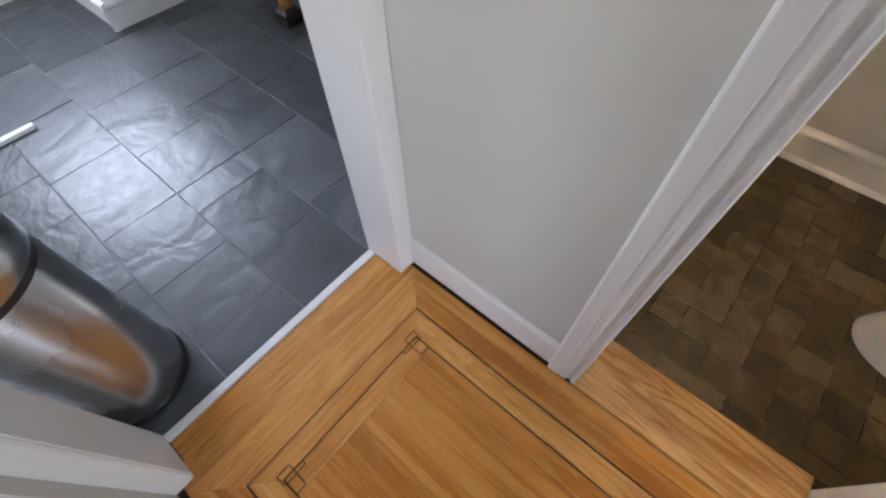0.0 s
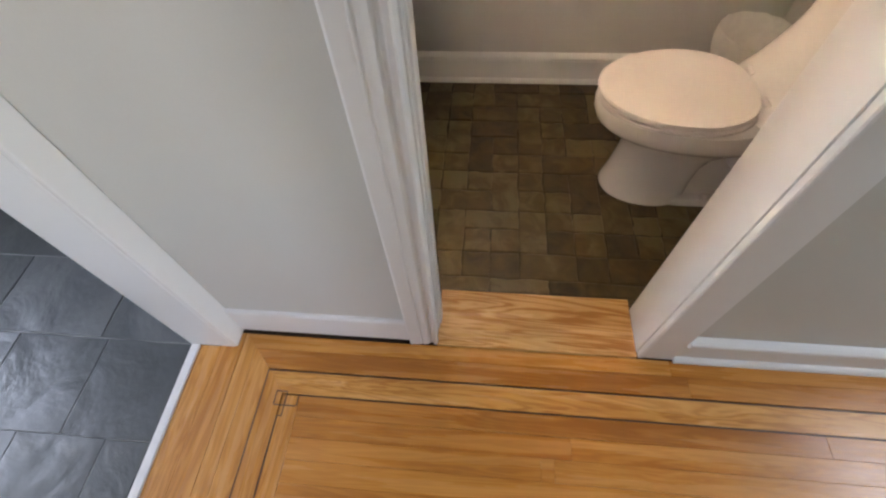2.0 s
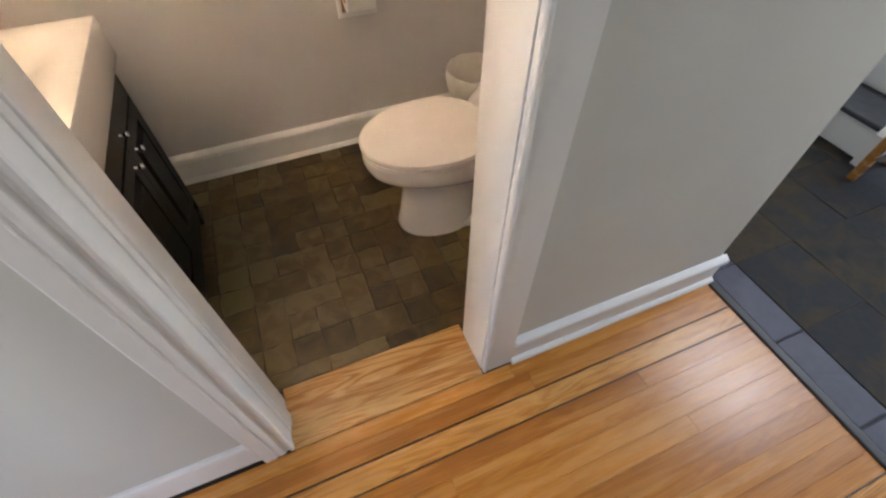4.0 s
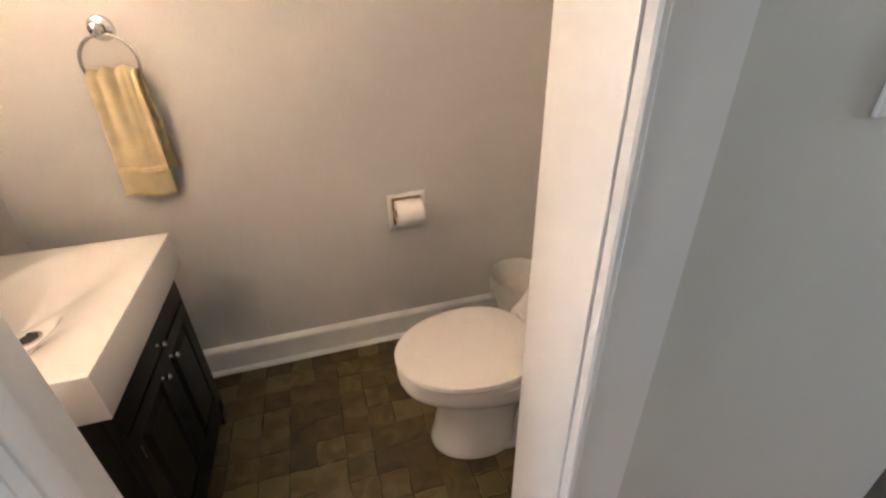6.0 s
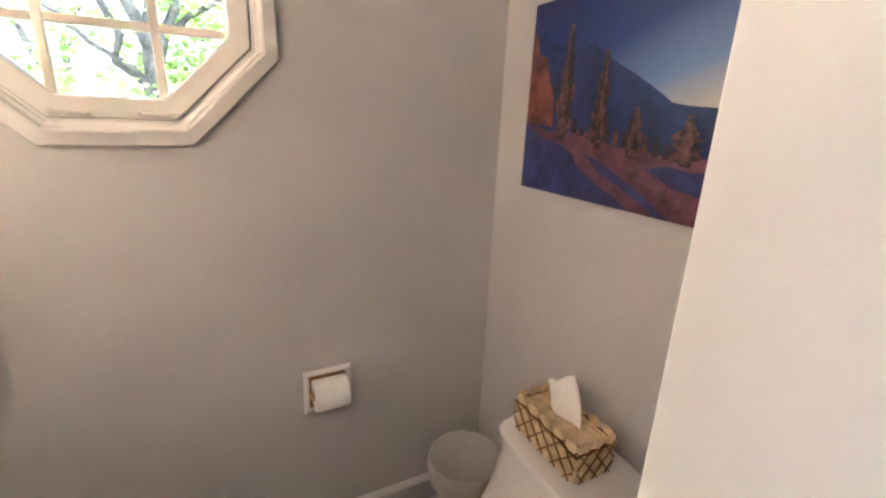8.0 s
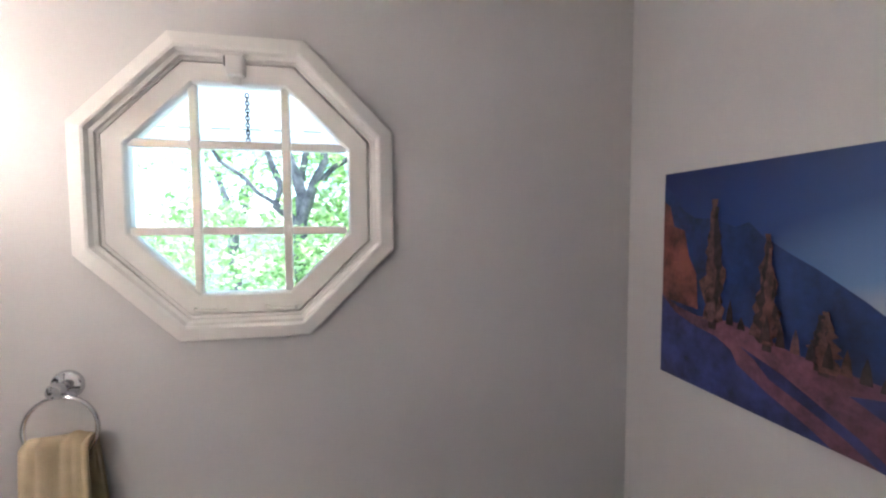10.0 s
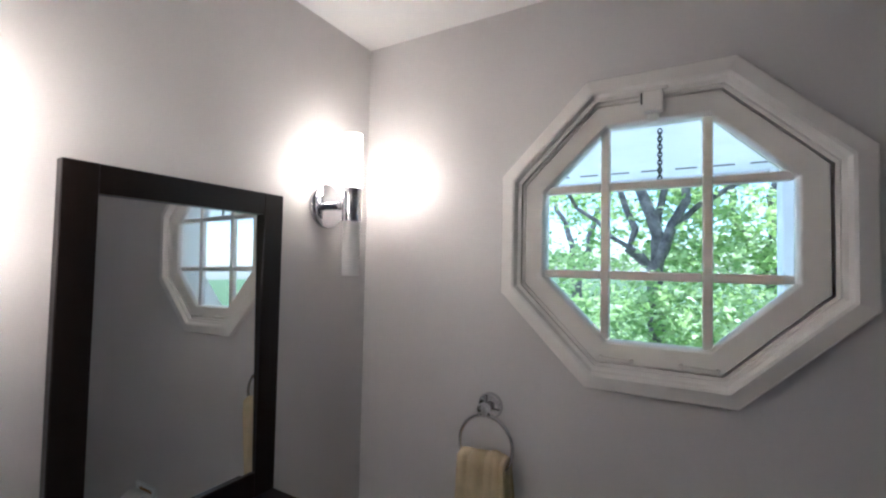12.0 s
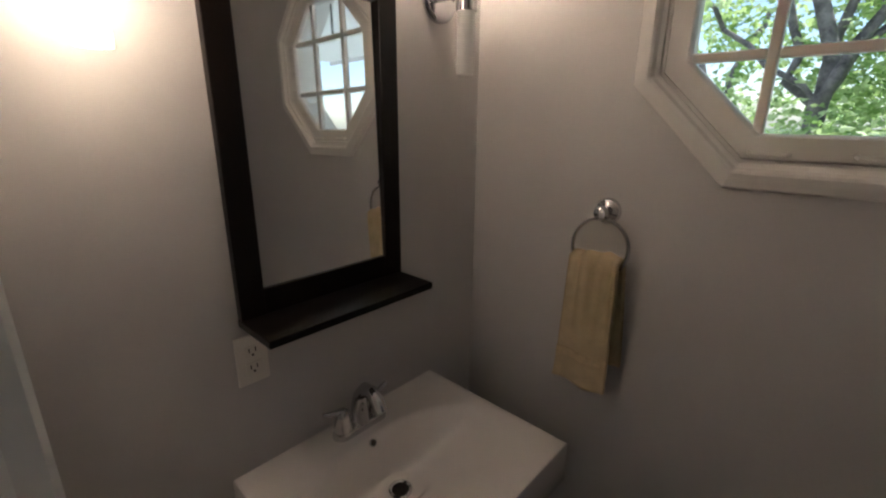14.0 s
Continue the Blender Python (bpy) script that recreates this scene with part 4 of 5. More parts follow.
def towel_sheet(u, s):
    """u across 0..1; s along: 0 front hem, 0.5 over the ring, 1 back hem."""
    if s < 0.52:
        q = s / 0.52
        z = 0.864 + (1.236 - 0.864) * q
        y = YN - 0.064 - 0.006 * math.sin(q * 3)
    else:
        q = (1 - s) / 0.48
        z = 0.94 + (1.236 - 0.94) * q
        y = YN - 0.026 + 0.004 * q
    if 0.47 < s < 0.60:
        w = (s - 0.47) / 0.13
        y = YN - 0.064 + 0.040 * w
        z = 1.232 + 0.012 * math.sin(w * math.pi)
    q = min(1, max(0, q))
    left, right = -0.288 + 0.026 * q ** 0.7, -0.140 + 0.001 * q + (0.02 if s > 0.55 else 0) * (1 - q)
    x = left + (right - left) * u
    y += -0.017 * (q ** 2.2) * (0.5 + 0.5 * math.sin(u * 19 + 0.6)) - 0.005 * math.sin(u * 5.2 + 0.4) + 0.004 * math.sin(u * 9 + z * 6) + (0.010 * (q ** 2) * math.exp(-((u - 0.72) / 0.06) ** 2))
    z += (-0.012 * u + 0.004 * math.sin(u * 7)) * (1 - q) - 0.012 * (4 * (u - 0.5) ** 2) * (q ** 6) + 0.006 * math.sin(u * 19 + 0.5) * (q ** 8)
    return x, y, z


def sheet(fn, nu, ns, name, material, parent, thick, label=""):
    bm = bmesh.new()
    g2 = [[bm.verts.new(fn(i / nu, j / ns)) for i in range(nu + 1)] for j in range(ns + 1)]
    for j in range(ns):
        for i in range(nu):
            bm.faces.new((g2[j][i], g2[j][i + 1], g2[j + 1][i + 1], g2[j + 1][i]))
    ob = part(name, bm, material, parent, label, smooth=True)
    so = ob.modifiers.new("thick", "SOLIDIFY")
    so.thickness, so.offset = thick, 0
    return ob


sheet(towel_sheet, 36, 70, "cloth", TERRY, towel, 0.009)
sheet(lambda u, s: tuple(Vector(towel_sheet(u, 0.105 + 0.035 * s)) + Vector((0, -0.0047, 0))), 36, 4, "woven_band", TERRY_BAND, towel, 0.002, "flat woven band near the hem")

# ---- recessed paper holder ----
holder = thing("paper_holder", (0.637, YN, 0.65), "recessed white ceramic toilet paper holder", "paper holder")
x0, x1, z0, z1 = 0.560, 0.714, 0.571, 0.724
ring_f = [[(x0, YN - 0.0005, z0), (x1, YN - 0.0005, z0), (x1, YN - 0.0005, z1), (x0, YN - 0.0005, z1)]]
for o, y in ((0.0, 0.007), (0.003, 0.011), (0.013, 0.012), (0.017, 0.008), (0.018, 0.0012)):
    ring_f.append([(x0 + o, YN - y, z0 + o), (x1 - o, YN - y, z0 + o), (x1 - o, YN - y, z1 - o), (x0 + o, YN - y, z1 - o)])
part("frame", loft(ring_f, cap=False), TRIM, holder)
# brown back plate puts the recess's shade and brown end into its colour
part("back", box(x0 + 0.0175, x1 - 0.0175, YN - 0.0028, YN - 0.0008, z0 + 0.0175, z1 - 0.0175), CARD_AND_SHADE, holder)
roll = thing("paper_roll", (0.642, YN - 0.03, 0.65), "white toilet paper roll in its holder", "paper roll")
turn = Matrix.Translation((0.586, YN - 0.040, 0.654)) @ Matrix.Rotation(radians(90), 4, "Y")
part("roll", lathe([(0.018, 0.0), (0.049, 0.0), (0.051, 0.003), (0.051, 0.103), (0.049, 0.106), (0.018, 0.106)], turn, 40, cap=False), PAPER, roll, smooth=True)
part("core", lathe([(0.0178, -0.001), (0.0178, 0.107)], turn, 24), CARD_AND_SHADE, roll)
part("spindle", lathe([(0.008, -0.011), (0.008, 0.113)], turn, 16), BRASS, roll)

# ---- toilet ----
TY = 0.68
toilet = thing("toilet", (0.85, TY, 0.004), "white one-piece toilet with the lid closed", "toilet")


def egg(x0, x1, w, z, n=44, blunt=0.42):
    """An egg outline, pointed at x0, its widest part at blunt of the length from x1."""
    L, pts = x1 - x0, []
    for i in range(n):
        a = 2 * math.pi * i / n
        c, s = math.cos(a), math.sin(a)
        xm = x1 - L * blunt
        px = xm + (c * L * blunt if c > 0 else c * L * (1 - blunt))
        e = 0.92 if c < 0 else 0.75
        pts.append((px, TY + math.copysign(abs(s) ** e, s) * w, z))
    return pts


def rrect(x0, x1, w, z, r, n=44):
    pts = []
    for i in range(n):
        a = 2 * math.pi * i / n
        c, s = math.cos(a), math.sin(a)
        p = 2 / 5.0
        pts.append(((x0 + x1) / 2 + (x1 - x0) / 2 * math.copysign(abs(c) ** p, c), TY + w * math.copysign(abs(s) ** p, s), z))
    return pts


ped = [egg(0.556, 0.86, 0.118, 0.004), egg(0.552, 0.86, 0.120, 0.012), egg(0.556, 0.86, 0.116, 0.03), egg(0.568, 0.86, 0.108, 0.08), egg(0.578, 0.87, 0.102, 0.15), egg(0.582, 0.90, 0.104, 0.205), egg(0.570, 0.98, 0.118, 0.245),
       egg(0.532, 1.06, 0.142, 0.275), egg(0.488, 1.04, 0.168, 0.302), egg(0.463, 1.02, 0.184, 0.328), egg(0.455, 1.01, 0.190, 0.352), egg(0.454, 1.01, 0.191, 0.376), egg(0.458, 1.00, 0.188, 0.386), egg(0.470, 0.99, 0.178, 0.390)]
part("bowl", loft(ped), PORCELAIN, toilet, smooth=True)
part("trapway", loft([rrect(0.74, 1.12, 0.072, 0.032, 0.05), rrect(0.74, 1.12, 0.070, 0.15, 0.05), rrect(0.74, 1.12, 0.078, 0.24, 0.05), rrect(0.74, 1.10, 0.100, 0.29, 0.05)]), PORCELAIN, toilet, smooth=True)
part("foot", loft([rrect(0.72, 1.14, 0.112, 0.004, 0.05), rrect(0.72, 1.14, 0.113, 0.020, 0.05), rrect(0.73, 1.13, 0.105, 0.031, 0.05)]), PORCELAIN, toilet, smooth=True)
tank = [rrect(0.905, XR - 0.02, 0.150, 0.20, 0.05), rrect(0.890, XR - 0.018, 0.165, 0.30, 0.05), rrect(0.878, XR - 0.018, 0.172, 0.392, 0.05), rrect(0.892, XR - 0.018, 0.172, 0.412, 0.05), rrect(0.925, XR - 0.018, 0.171, 0.445, 0.05), rrect(0.960, XR - 0.016, 0.170, 0.50, 0.05),
        rrect(0.990, XR - 0.014, 0.171, 0.56, 0.05), rrect(1.008, XR - 0.012, 0.174, 0.62, 0.05), rrect(1.015, XR - 0.012, 0.176, 0.662, 0.05), rrect(1.020, XR - 0.014, 0.171, 0.665, 0.05), rrect(1.022, XR - 0.014, 0.169, 0.668, 0.05)]
part("tank", loft(tank), PORCELAIN, toilet, smooth=True)
lid_t = [rrect(1.022, XR - 0.014, 0.169, 0.6685, 0.05), rrect(1.007, XR - 0.009, 0.181, 0.6695, 0.05), rrect(1.003, XR - 0.008, 0.184, 0.673, 0.05), rrect(1.003, XR - 0.008, 0.184, 0.694, 0.05), rrect(1.008, XR - 0.010, 0.180, 0.700, 0.05), rrect(1.03, XR - 0.03, 0.165, 0.7025, 0.05)]
part("tank_lid", loft(lid_t), PORCELAIN, toilet, smooth=True)
seat = [egg(0.474, 0.910, 0.175, 0.3905), egg(0.460, 0.916, 0.187, 0.3925), egg(0.456, 0.918, 0.190, 0.396), egg(0.458, 0.918, 0.189, 0.402), egg(0.466, 0.913, 0.183, 0.4045)]
part("seat", loft(seat), SEAT_PLASTIC, toilet, smooth=True)
lid = [egg(0.482, 0.890, 0.167, 0.4045), egg(0.482, 0.892, 0.167, 0.4105), egg(0.454, 0.907, 0.189, 0.4125), egg(0.452, 0.908, 0.191, 0.414), egg(0.452, 0.908, 0.191, 0.421), egg(0.458, 0.905, 0.187, 0.427), egg(0.50, 0.88, 0.155, 0.4300), egg(0.60, 0.80, 0.07, 0.4312)]
part("lid", loft(lid), SEAT_PLASTIC, toilet, smooth=True)
for s in (-1, 1):
    hg = part("hinge", sweep([(0.912, TY + s * 0.075 - 0.022, 0.424), (0.912, TY + s * 0.075 + 0.022, 0.424)], 0.010, 14), SEAT_PLASTIC, toilet, smooth=True)
part("bolt_cap", lathe([(0.014, 0.0), (0.0135, 0.010), (0.010, 0.016), (0.004, 0.018)], Matrix.Translation((0.905, TY - 0.092, 0.030)) @ Matrix.Rotation(radians(15), 4, "X"), 20), SEAT_PLASTIC, toilet, smooth=True)

# ---- tissue box on the tank ----
tb = thing("tissue_box", (1.118, 0.707, 0.7035), "tissue box cover of woven brown cane and cream scales", "tissue box")
BX0, BX1, BY0, BY1, BZ0, BZ1 = 1.056, 1.180, 0.588, 0.826, 0.7035, 0.790
bm = box(BX0 + 0.004, BX0 + 0.010, BY0 + 0.004, BY1 - 0.004, BZ0, BZ1 - 0.004, 0.001)
box(BX1 - 0.010, BX1 - 0.004, BY0 + 0.004, BY1 - 0.004, BZ0, BZ1 - 0.004, 0.001, bm=bm)
box(BX0 + 0.0102, BX1 - 0.0102, BY0 + 0.004, BY0 + 0.010, BZ0, BZ1 - 0.004, 0.001, bm=bm)
box(BX0 + 0.0102, BX1 - 0.0102, BY1 - 0.010, BY1 - 0.004, BZ0, BZ1 - 0.004, 0.001, bm=bm)
part("body", bm, SHELL, tb)
part("top_panel", box(BX0 + 0.0105, BX1 - 0.0105, BY0 + 0.0105, BY1 - 0.0105, BZ1 - 0.018, BZ1 - 0.010, 0.002), SHELL, tb)
rng = random.Random(4)


def scale_plate(o, ux, uz, w, hh, out):
    """A domed leaf-shaped scale, pointed below."""
    o, ux, uz, out = Vector(o), Vector(ux), Vector(uz), Vector(out)
    rim = [(0, -1), (0.55, -0.45), (0.95, 0.15), (0.85, 0.62), (0.42, 0.92), (0, 1), (-0.42, 0.92), (-0.85, 0.62), (-0.95, 0.15), (-0.55, -0.45)]
    return loft([[o + ux * p * w * k + uz * q * hh * k + out * d for p, q in rim] for k, d in ((1.0, 0.0), (0.95, 0.0016), (0.70, 0.0034), (0.3, 0.0042))])


ROWS, STEP = 4, 0.0268
for side in range(4):
    n = 5 if side in (0, 3) else 3
    for r in range(ROWS):
        for i in range(n + 1):
            f = (i + (0.5 if r % 2 else 0)) / n
            if not 0.02 < f < 0.99:
                continue
            z = BZ0 + 0.010 + r * STEP
            if side in (0, 3):
                o, ux, out = (BX0 + 0.003 if side == 0 else BX1 - 0.003, BY0 + (BY1 - BY0) * f, z), (0, 1, 0), (-1 if side == 0 else 1, 0, 0)
            else:
                o, ux, out = (BX0 + (BX1 - BX0) * f, BY0 + 0.003 if side == 1 else BY1 - 0.003, z), (1, 0, 0), (0, -1 if side == 1 else 1, 0)
            lean = rng.uniform(-0.14, 0.14)
            part("scale", scale_plate(o, ux, (lean * ux[0], lean * ux[1], 1), 0.0205, 0.0200, out), SHELL, tb, smooth=True)
# cane strips woven slantwise between the scales
for side in (0, 1):
    span, lo, n = (BY1 - BY0, BY0, 5) if side == 0 else (BX1 - BX0, BX0, 3)
    for i in range(-2, n + 2):
        for sl in (-1, 1):
            col = span / n
            ends = ((i + 0.31) * col, (i + 1.87) * col) if sl > 0 else ((i + 0.69) * col, (i - 0.87) * col)
            pts = []
            for k2 in range(9):
                t = k2 / 8
                a = ends[0] + (ends[1] - ends[0]) * t
                if -0.001 <= a <= span + 0.001:
                    zz = BZ0 + 0.003 + (BZ1 - BZ0 - 0.004) * t
                    d = 0.0062 + 0.0010 * math.sin(k2 * 2.6 + i)
                    pts.append((BX0 - d + 0.003, lo + a, zz) if side == 0 else (lo + a, BY0 - d + 0.003, zz))
            if len(pts) > 2:
                part("cane_strip", sweep(pts, 0.0024, 6), CANE, tb)
rim_pts = []
for (xa, ya), (xb, yb) in (((BX0, BY0), (BX1, BY0)), ((BX1, BY0), (BX1, BY1)), ((BX1, BY1), (BX0, BY1)), ((BX0, BY1), (BX0, BY0))):
    for i in range(7):
        t = i / 7
        rim_pts.append((xa + (xb - xa) * t, ya + (yb - ya) * t, BZ1 - 0.008 + 0.007 * abs(math.sin(i * 1.57))))
part("rim", sweep(rim_pts, 0.004, 8, True), CANE, tb, "rough cane rim")
tissue = thing("tissue", (1.14, 0.755, 0.79), "white paper tissue standing out of the box", "tissue")
sheet(lambda u, s: (1.125 + 0.024 * s + 0.009 * math.sin(u * 5 + s * 3), 0.654 + 0.080 * u + s * (0.064 + 0.020 * u) - 0.010 * math.sin(s * 3.1) * (1 - u), 0.745 + s * (0.155 - 0.075 * u) + 0.004 * math.sin(u * 9)), 12, 16, "leaf", PAPER, tissue, 0.0012)

# ---- waste basket ----
wb = thing("waste_basket", (1.085, 1.115, 0.004), "white waste basket with a clear liner", "waste basket")
at = Matrix.Translation((1.085, 1.115, 0))
shell = lathe([(0.02, 0.005), (0.070, 0.005), (0.073, 0.007), (0.090, 0.16), (0.104, 0.24), (0.124, 0.335), (0.128, 0.34)], at, 40, cap=False)
part("body", shell, LINER, wb, smooth=True)
rings = []
for rr, z, wv in ((0.119, 0.25, 0.002), (0.1255, 0.342, 0.001), (0.129, 0.349, 0.0015), (0.1335, 0.347, 0.002), (0.1345, 0.33, 0.003), (0.1335, 0.30, 0.004), (0.127, 0.265, 0.006), (0.112, 0.235, 0.006), (0.100, 0.215, 0.004)):
    rings.append([((rr + wv * math.sin(i * 2.7 + z * 40)) * math.cos(2 * math.pi * i / 40) + 1.085, (rr + wv * math.sin(i * 2.7 + z * 40)) * math.sin(2 * math.pi * i / 40) + 1.115, z + wv * math.sin(i * 1.9)) for i in range(40)])
part("liner", loft(rings, cap=False), LINER, wb, "thin plastic liner folded over the rim", smooth=True)

# ---- framed-less picture on the east wall ----
pic = thing("picture", (XR, 0.74, 1.58), "frameless print of snowy trees on a slope at dusk", "picture")
PX, PY0, PY1, PZ0, PZ1 = 1.225, 0.33, 1.108, 1.331, 1.834


def pp(u, v):
    """Picture place: u from the corner side 0..1, v up 0..1, as (y, z)."""
    return PY1 - (PY1 - PY0) * u, PZ0 + (PZ1 - PZ0) * v


part("panel", box(PX + 0.001, XR - 0.001, PY0, PY1, PZ0, PZ1, 0.001), PANEL_EDGE, pic)
layer = [0]


def painted(name, pts, material):
    layer[0] += 1
    x = PX + 0.0005 - layer[0] * 0.00045
    return part(name, prism([pp(u, v) for u, v in pts], x, x + 0.0004, "x"), material, pic)


painted("sky", [(0, 0), (1, 0), (1, 1), (0, 1)], DUSK)
painted("mountain", [(0, 0.1), (0, 0.95), (0.03, 0.91), (0.08, 0.82), (0.13, 0.78), (0.20, 0.775), (0.27, 0.74), (0.31, 0.76), (0.35, 0.705), (0.42, 0.645), (0.48, 0.60), (0.58, 0.51), (0.61, 0.478), (0.66, 0.465), (0.80, 0.45), (0.92, 0.44), (1, 0.43), (1, 0.05)], RIDGE)
painted("lit_cliff", [(0, 0.38), (0, 0.86), (0.025, 0.84), (0.045, 0.74), (0.09, 0.72), (0.11, 0.60), (0.14, 0.52), (0.15, 0.36)], SNOW_FIRE)
painted("slope", [(0, 0), (0, 0.40), (0.07, 0.35), (0.15, 0.33), (0.30, 0.345), (0.37, 0.31), (0.44, 0.285), (0.55, 0.27), (0.64, 0.26), (0.75, 0.27), (0.88, 0.27), (1, 0.28), (1, 0)], SNOW_PINK)
painted("shadow_snow", [(0, 0), (0, 0.39), (0.06, 0.32), (0.13, 0.285), (0.22, 0.26), (0.27, 0.22), (0.29, 0.17), (0.38, 0.10), (0.48, 0.04), (0.53, 0.0)], SNOW_BLUE)
painted("shadow_snow", [(0.30, 0.25), (0.34, 0.215), (0.38, 0.16), (0.44, 0.125), (0.50, 0.09), (0.56, 0.05), (0.62, 0.0), (0.66, 0.0), (0.58, 0.075), (0.49, 0.14), (0.42, 0.19)], SNOW_BLUE)
painted("shadow_snow", [(0.56, 0.20), (0.63, 0.225), (0.70, 0.21), (0.80, 0.23), (0.9, 0.19), (1, 0.20), (1, 0.12), (0.8, 0.10), (0.65, 0.14)], SNOW_BLUE)
for u, v, w, hh in ((0.205, 0.29, 0.040, 0.57), (0.375, 0.265, 0.038, 0.45), (0.51, 0.24, 0.034, 0.22), (0.685, 0.23, 0.05, 0.20), (0.80, 0.20, 0.05, 0.58)):
    painted("trunk", [(u - w * 0.3, v), (u + w * 0.35, v), (u + w * 0.2, v + hh * 0.6), (u - w * 0.2, v + hh * 0.6)], BARK_PAINT)
    rng = random.Random(int(u * 1000))
    for lay in range(3):
        left, right = [], []
        sh = rng.uniform(-0.2, 0.2) * w
        for i in range(17):
            q = i / 16
            wid = w * (0.55 + 0.75 * math.sin(math.pi * min(1, q * 1.05 + 0.1)) ** 0.8) * (1 - 0.5 * q) * (1 - 0.25 * lay)
            left.append((u + sh - wid * rng.uniform(0.35, 1.15), v + hh * (0.06 + 0.94 * q) * (1 - 0.06 * lay)))
            right.append((u + sh + wid * rng.uniform(0.35, 1.1), v + hh * (0.06 + 0.94 * q) * (1 - 0.06 * lay)))
        painted("rime_tree", left + right[::-1], (RIME, BARK_PAINT, RIME)[lay])
rng = random.Random(2)
for i in range(12):
    u = 0.24 + i * 0.036
    v = 0.34 - 0.22 * (u - 0.24)
    hh, w = rng.uniform(0.05, 0.11), 0.012
    painted("small_tree", [(u - w, v), (u + w, v), (u + w * 0.6, v + hh * 0.6), (u, v + hh), (u - w * 0.7, v + hh * 0.5)], BARK_PAINT if i % 3 else RIME)

# ---- kitchen things ----
can = thing("trash_can", (-0.985, -0.815, 0.0), "round brushed steel trash can with black base ring", "trash can")
at = Matrix.Translation((-0.985, -0.815, 0.001))
part("body", lathe([(0.150, 0.028), (0.150, 0.03), (0.150, 0.555), (0.149, 0.557)], at, 64), STEEL, can, smooth=True)
part("base_ring", lathe([(0.150, 0.0), (0.154, 0.002), (0.154, 0.022), (0.151, 0.0275)], at, 64), BLACK_PLASTIC, can, "black rubber base ring", smooth=True)
part("seam", lathe([(0.1505, 0.5575), (0.1505, 0.575)], at, 64), BLACK_PLASTIC, can, smooth=True)
part("lid", lathe([(0.151, 0.5755), (0.153, 0.579), (0.153, 0.625), (0.148, 0.645), (0.12, 0.662), (0.06, 0.672), (0.01, 0.674)], at, 64), STEEL, can, smooth=True)
pier = thing("white_cabinet", (-2.9, 0.4, 0.0), "white painted base cabinet with a moulded plinth", "cabinet")
part("body", box(-3.38, -2.685, 0.05, 1.0, 0.0, 0.88, 0.004), TRIM, pier)
part("plinth", moulding(BB, (-2.6845, 0.026, 0.0), (-2.6845, 1.0, 0.0), (1, 0, 0)), TRIM, pier)
part("plinth", moulding(BB, (-3.38, 0.0495, 0.0), (-2.664, 0.0495, 0.0), (0, -1, 0)), TRIM, pier)
part("worktop", box(-3.39, -2.65, 0.02, 1.02, 0.8805, 0.915, 0.006), WHITE_STRIP, pier)
strip = thing("floor_white_strip", (-2.28, -0.9, 0.0), "thin white strip on the slate floor", "trim strip")
part("strip", box(-2.295, -2.265, -1.6, -0.537, 0.0015, 0.022, 0.004), TRIM, strip)
hutch = thing("dark_sideboard", (-1.86, 1.05, 0.0), "dark walnut sideboard on tall turned legs", "sideboard")
part("body", box(-2.12, -1.60, 0.60, 1.5, 0.44, 0.85, 0.006), DARK_WOOD, hutch)
for xx, yy in ((-2.07, 0.65), (-1.65, 0.65), (-2.07, 1.45), (-1.65, 1.45)):
    square = lambda s, z: [(xx + a * s, yy + b * s, z) for a, b in ((-1, -1), (1, -1), (1, 1), (-1, 1))]
    part("leg", loft([square(0.024, 0.0805), square(0.020, 0.14), square(0.034, 0.4395)]), HONEY, hutch, "golden brown tapered leg")
    part("foot", loft([square(0.046, 0.001), square(0.050, 0.03), square(0.048, 0.06), square(0.030, 0.08)]), DARK_WOOD, hutch)
part("pull", sweep([(-1.80, 0.598, 0.65), (-1.80, 0.582, 0.65), (-1.92, 0.582, 0.65), (-1.92, 0.598, 0.65)], 0.006, 8), BRASS, hutch, "brass drawer pull")

# ---- entry: stairs and bench ----
stairs = tagged(new("stairs"), "white stairs with dark grey treads rising from the entry", "stairs", kind="structure")
for i in range(7):
    xs, zs = 2.655 + i * 0.25, i * 0.178
    part("riser", box(xs, xs + 0.02, 0.25, 1.595, zs, zs + 0.152), TRIM, stairs)
    part("tread", box(xs - 0.025, xs + 0.248, 0.25, 1.595, zs + 0.1525, zs + 0.1775, 0.008), TREAD, stairs)
    part("riser_base", box(xs + 0.021, xs + 0.26, 0.27, 1.595, 0.0 if i == 0 else zs - 0.02, zs + 0.15), TRIM, stairs)
part("stringer", prism([(2.60, 0.0), (2.70, 0.0), (4.42, 1.21), (4.42, 1.50), (2.66, 0.27), (2.60, 0.16)], 0.21, 0.2485, "y"), TRIM, stairs)
bench = thing("slatted_bench", (2.71, -0.04, 0.0), "honey pine slatted bench on the entry floor", "bench")
for yy in (-0.485, 0.17):
    for xx in (2.53, 2.74):
        part("leg", loft([[(xx + a * 0.016 + (0.02 if xx > 2.6 else -0.02) * (1 - z / 0.42), yy + b * 0.016, z) for a, b in ((-1, -1), (1, -1), (1, 1), (-1, 1))] for z in (0.0, 0.42)]), HONEY, bench)
    part("rail", box(2.51, 2.76, yy - 0.012, yy + 0.012, 0.16, 0.185, 0.003), HONEY, bench)
for i in range(6):
    xx = 2.515 + i * 0.043
    part("slat", box(xx, xx + 0.03, -0.525, 0.205, 0.4205, 0.438, 0.003), HONEY, bench)
    part("slat", box(xx, xx + 0.03, -0.505, 0.185, 0.1855, 0.200, 0.003), HONEY, bench)

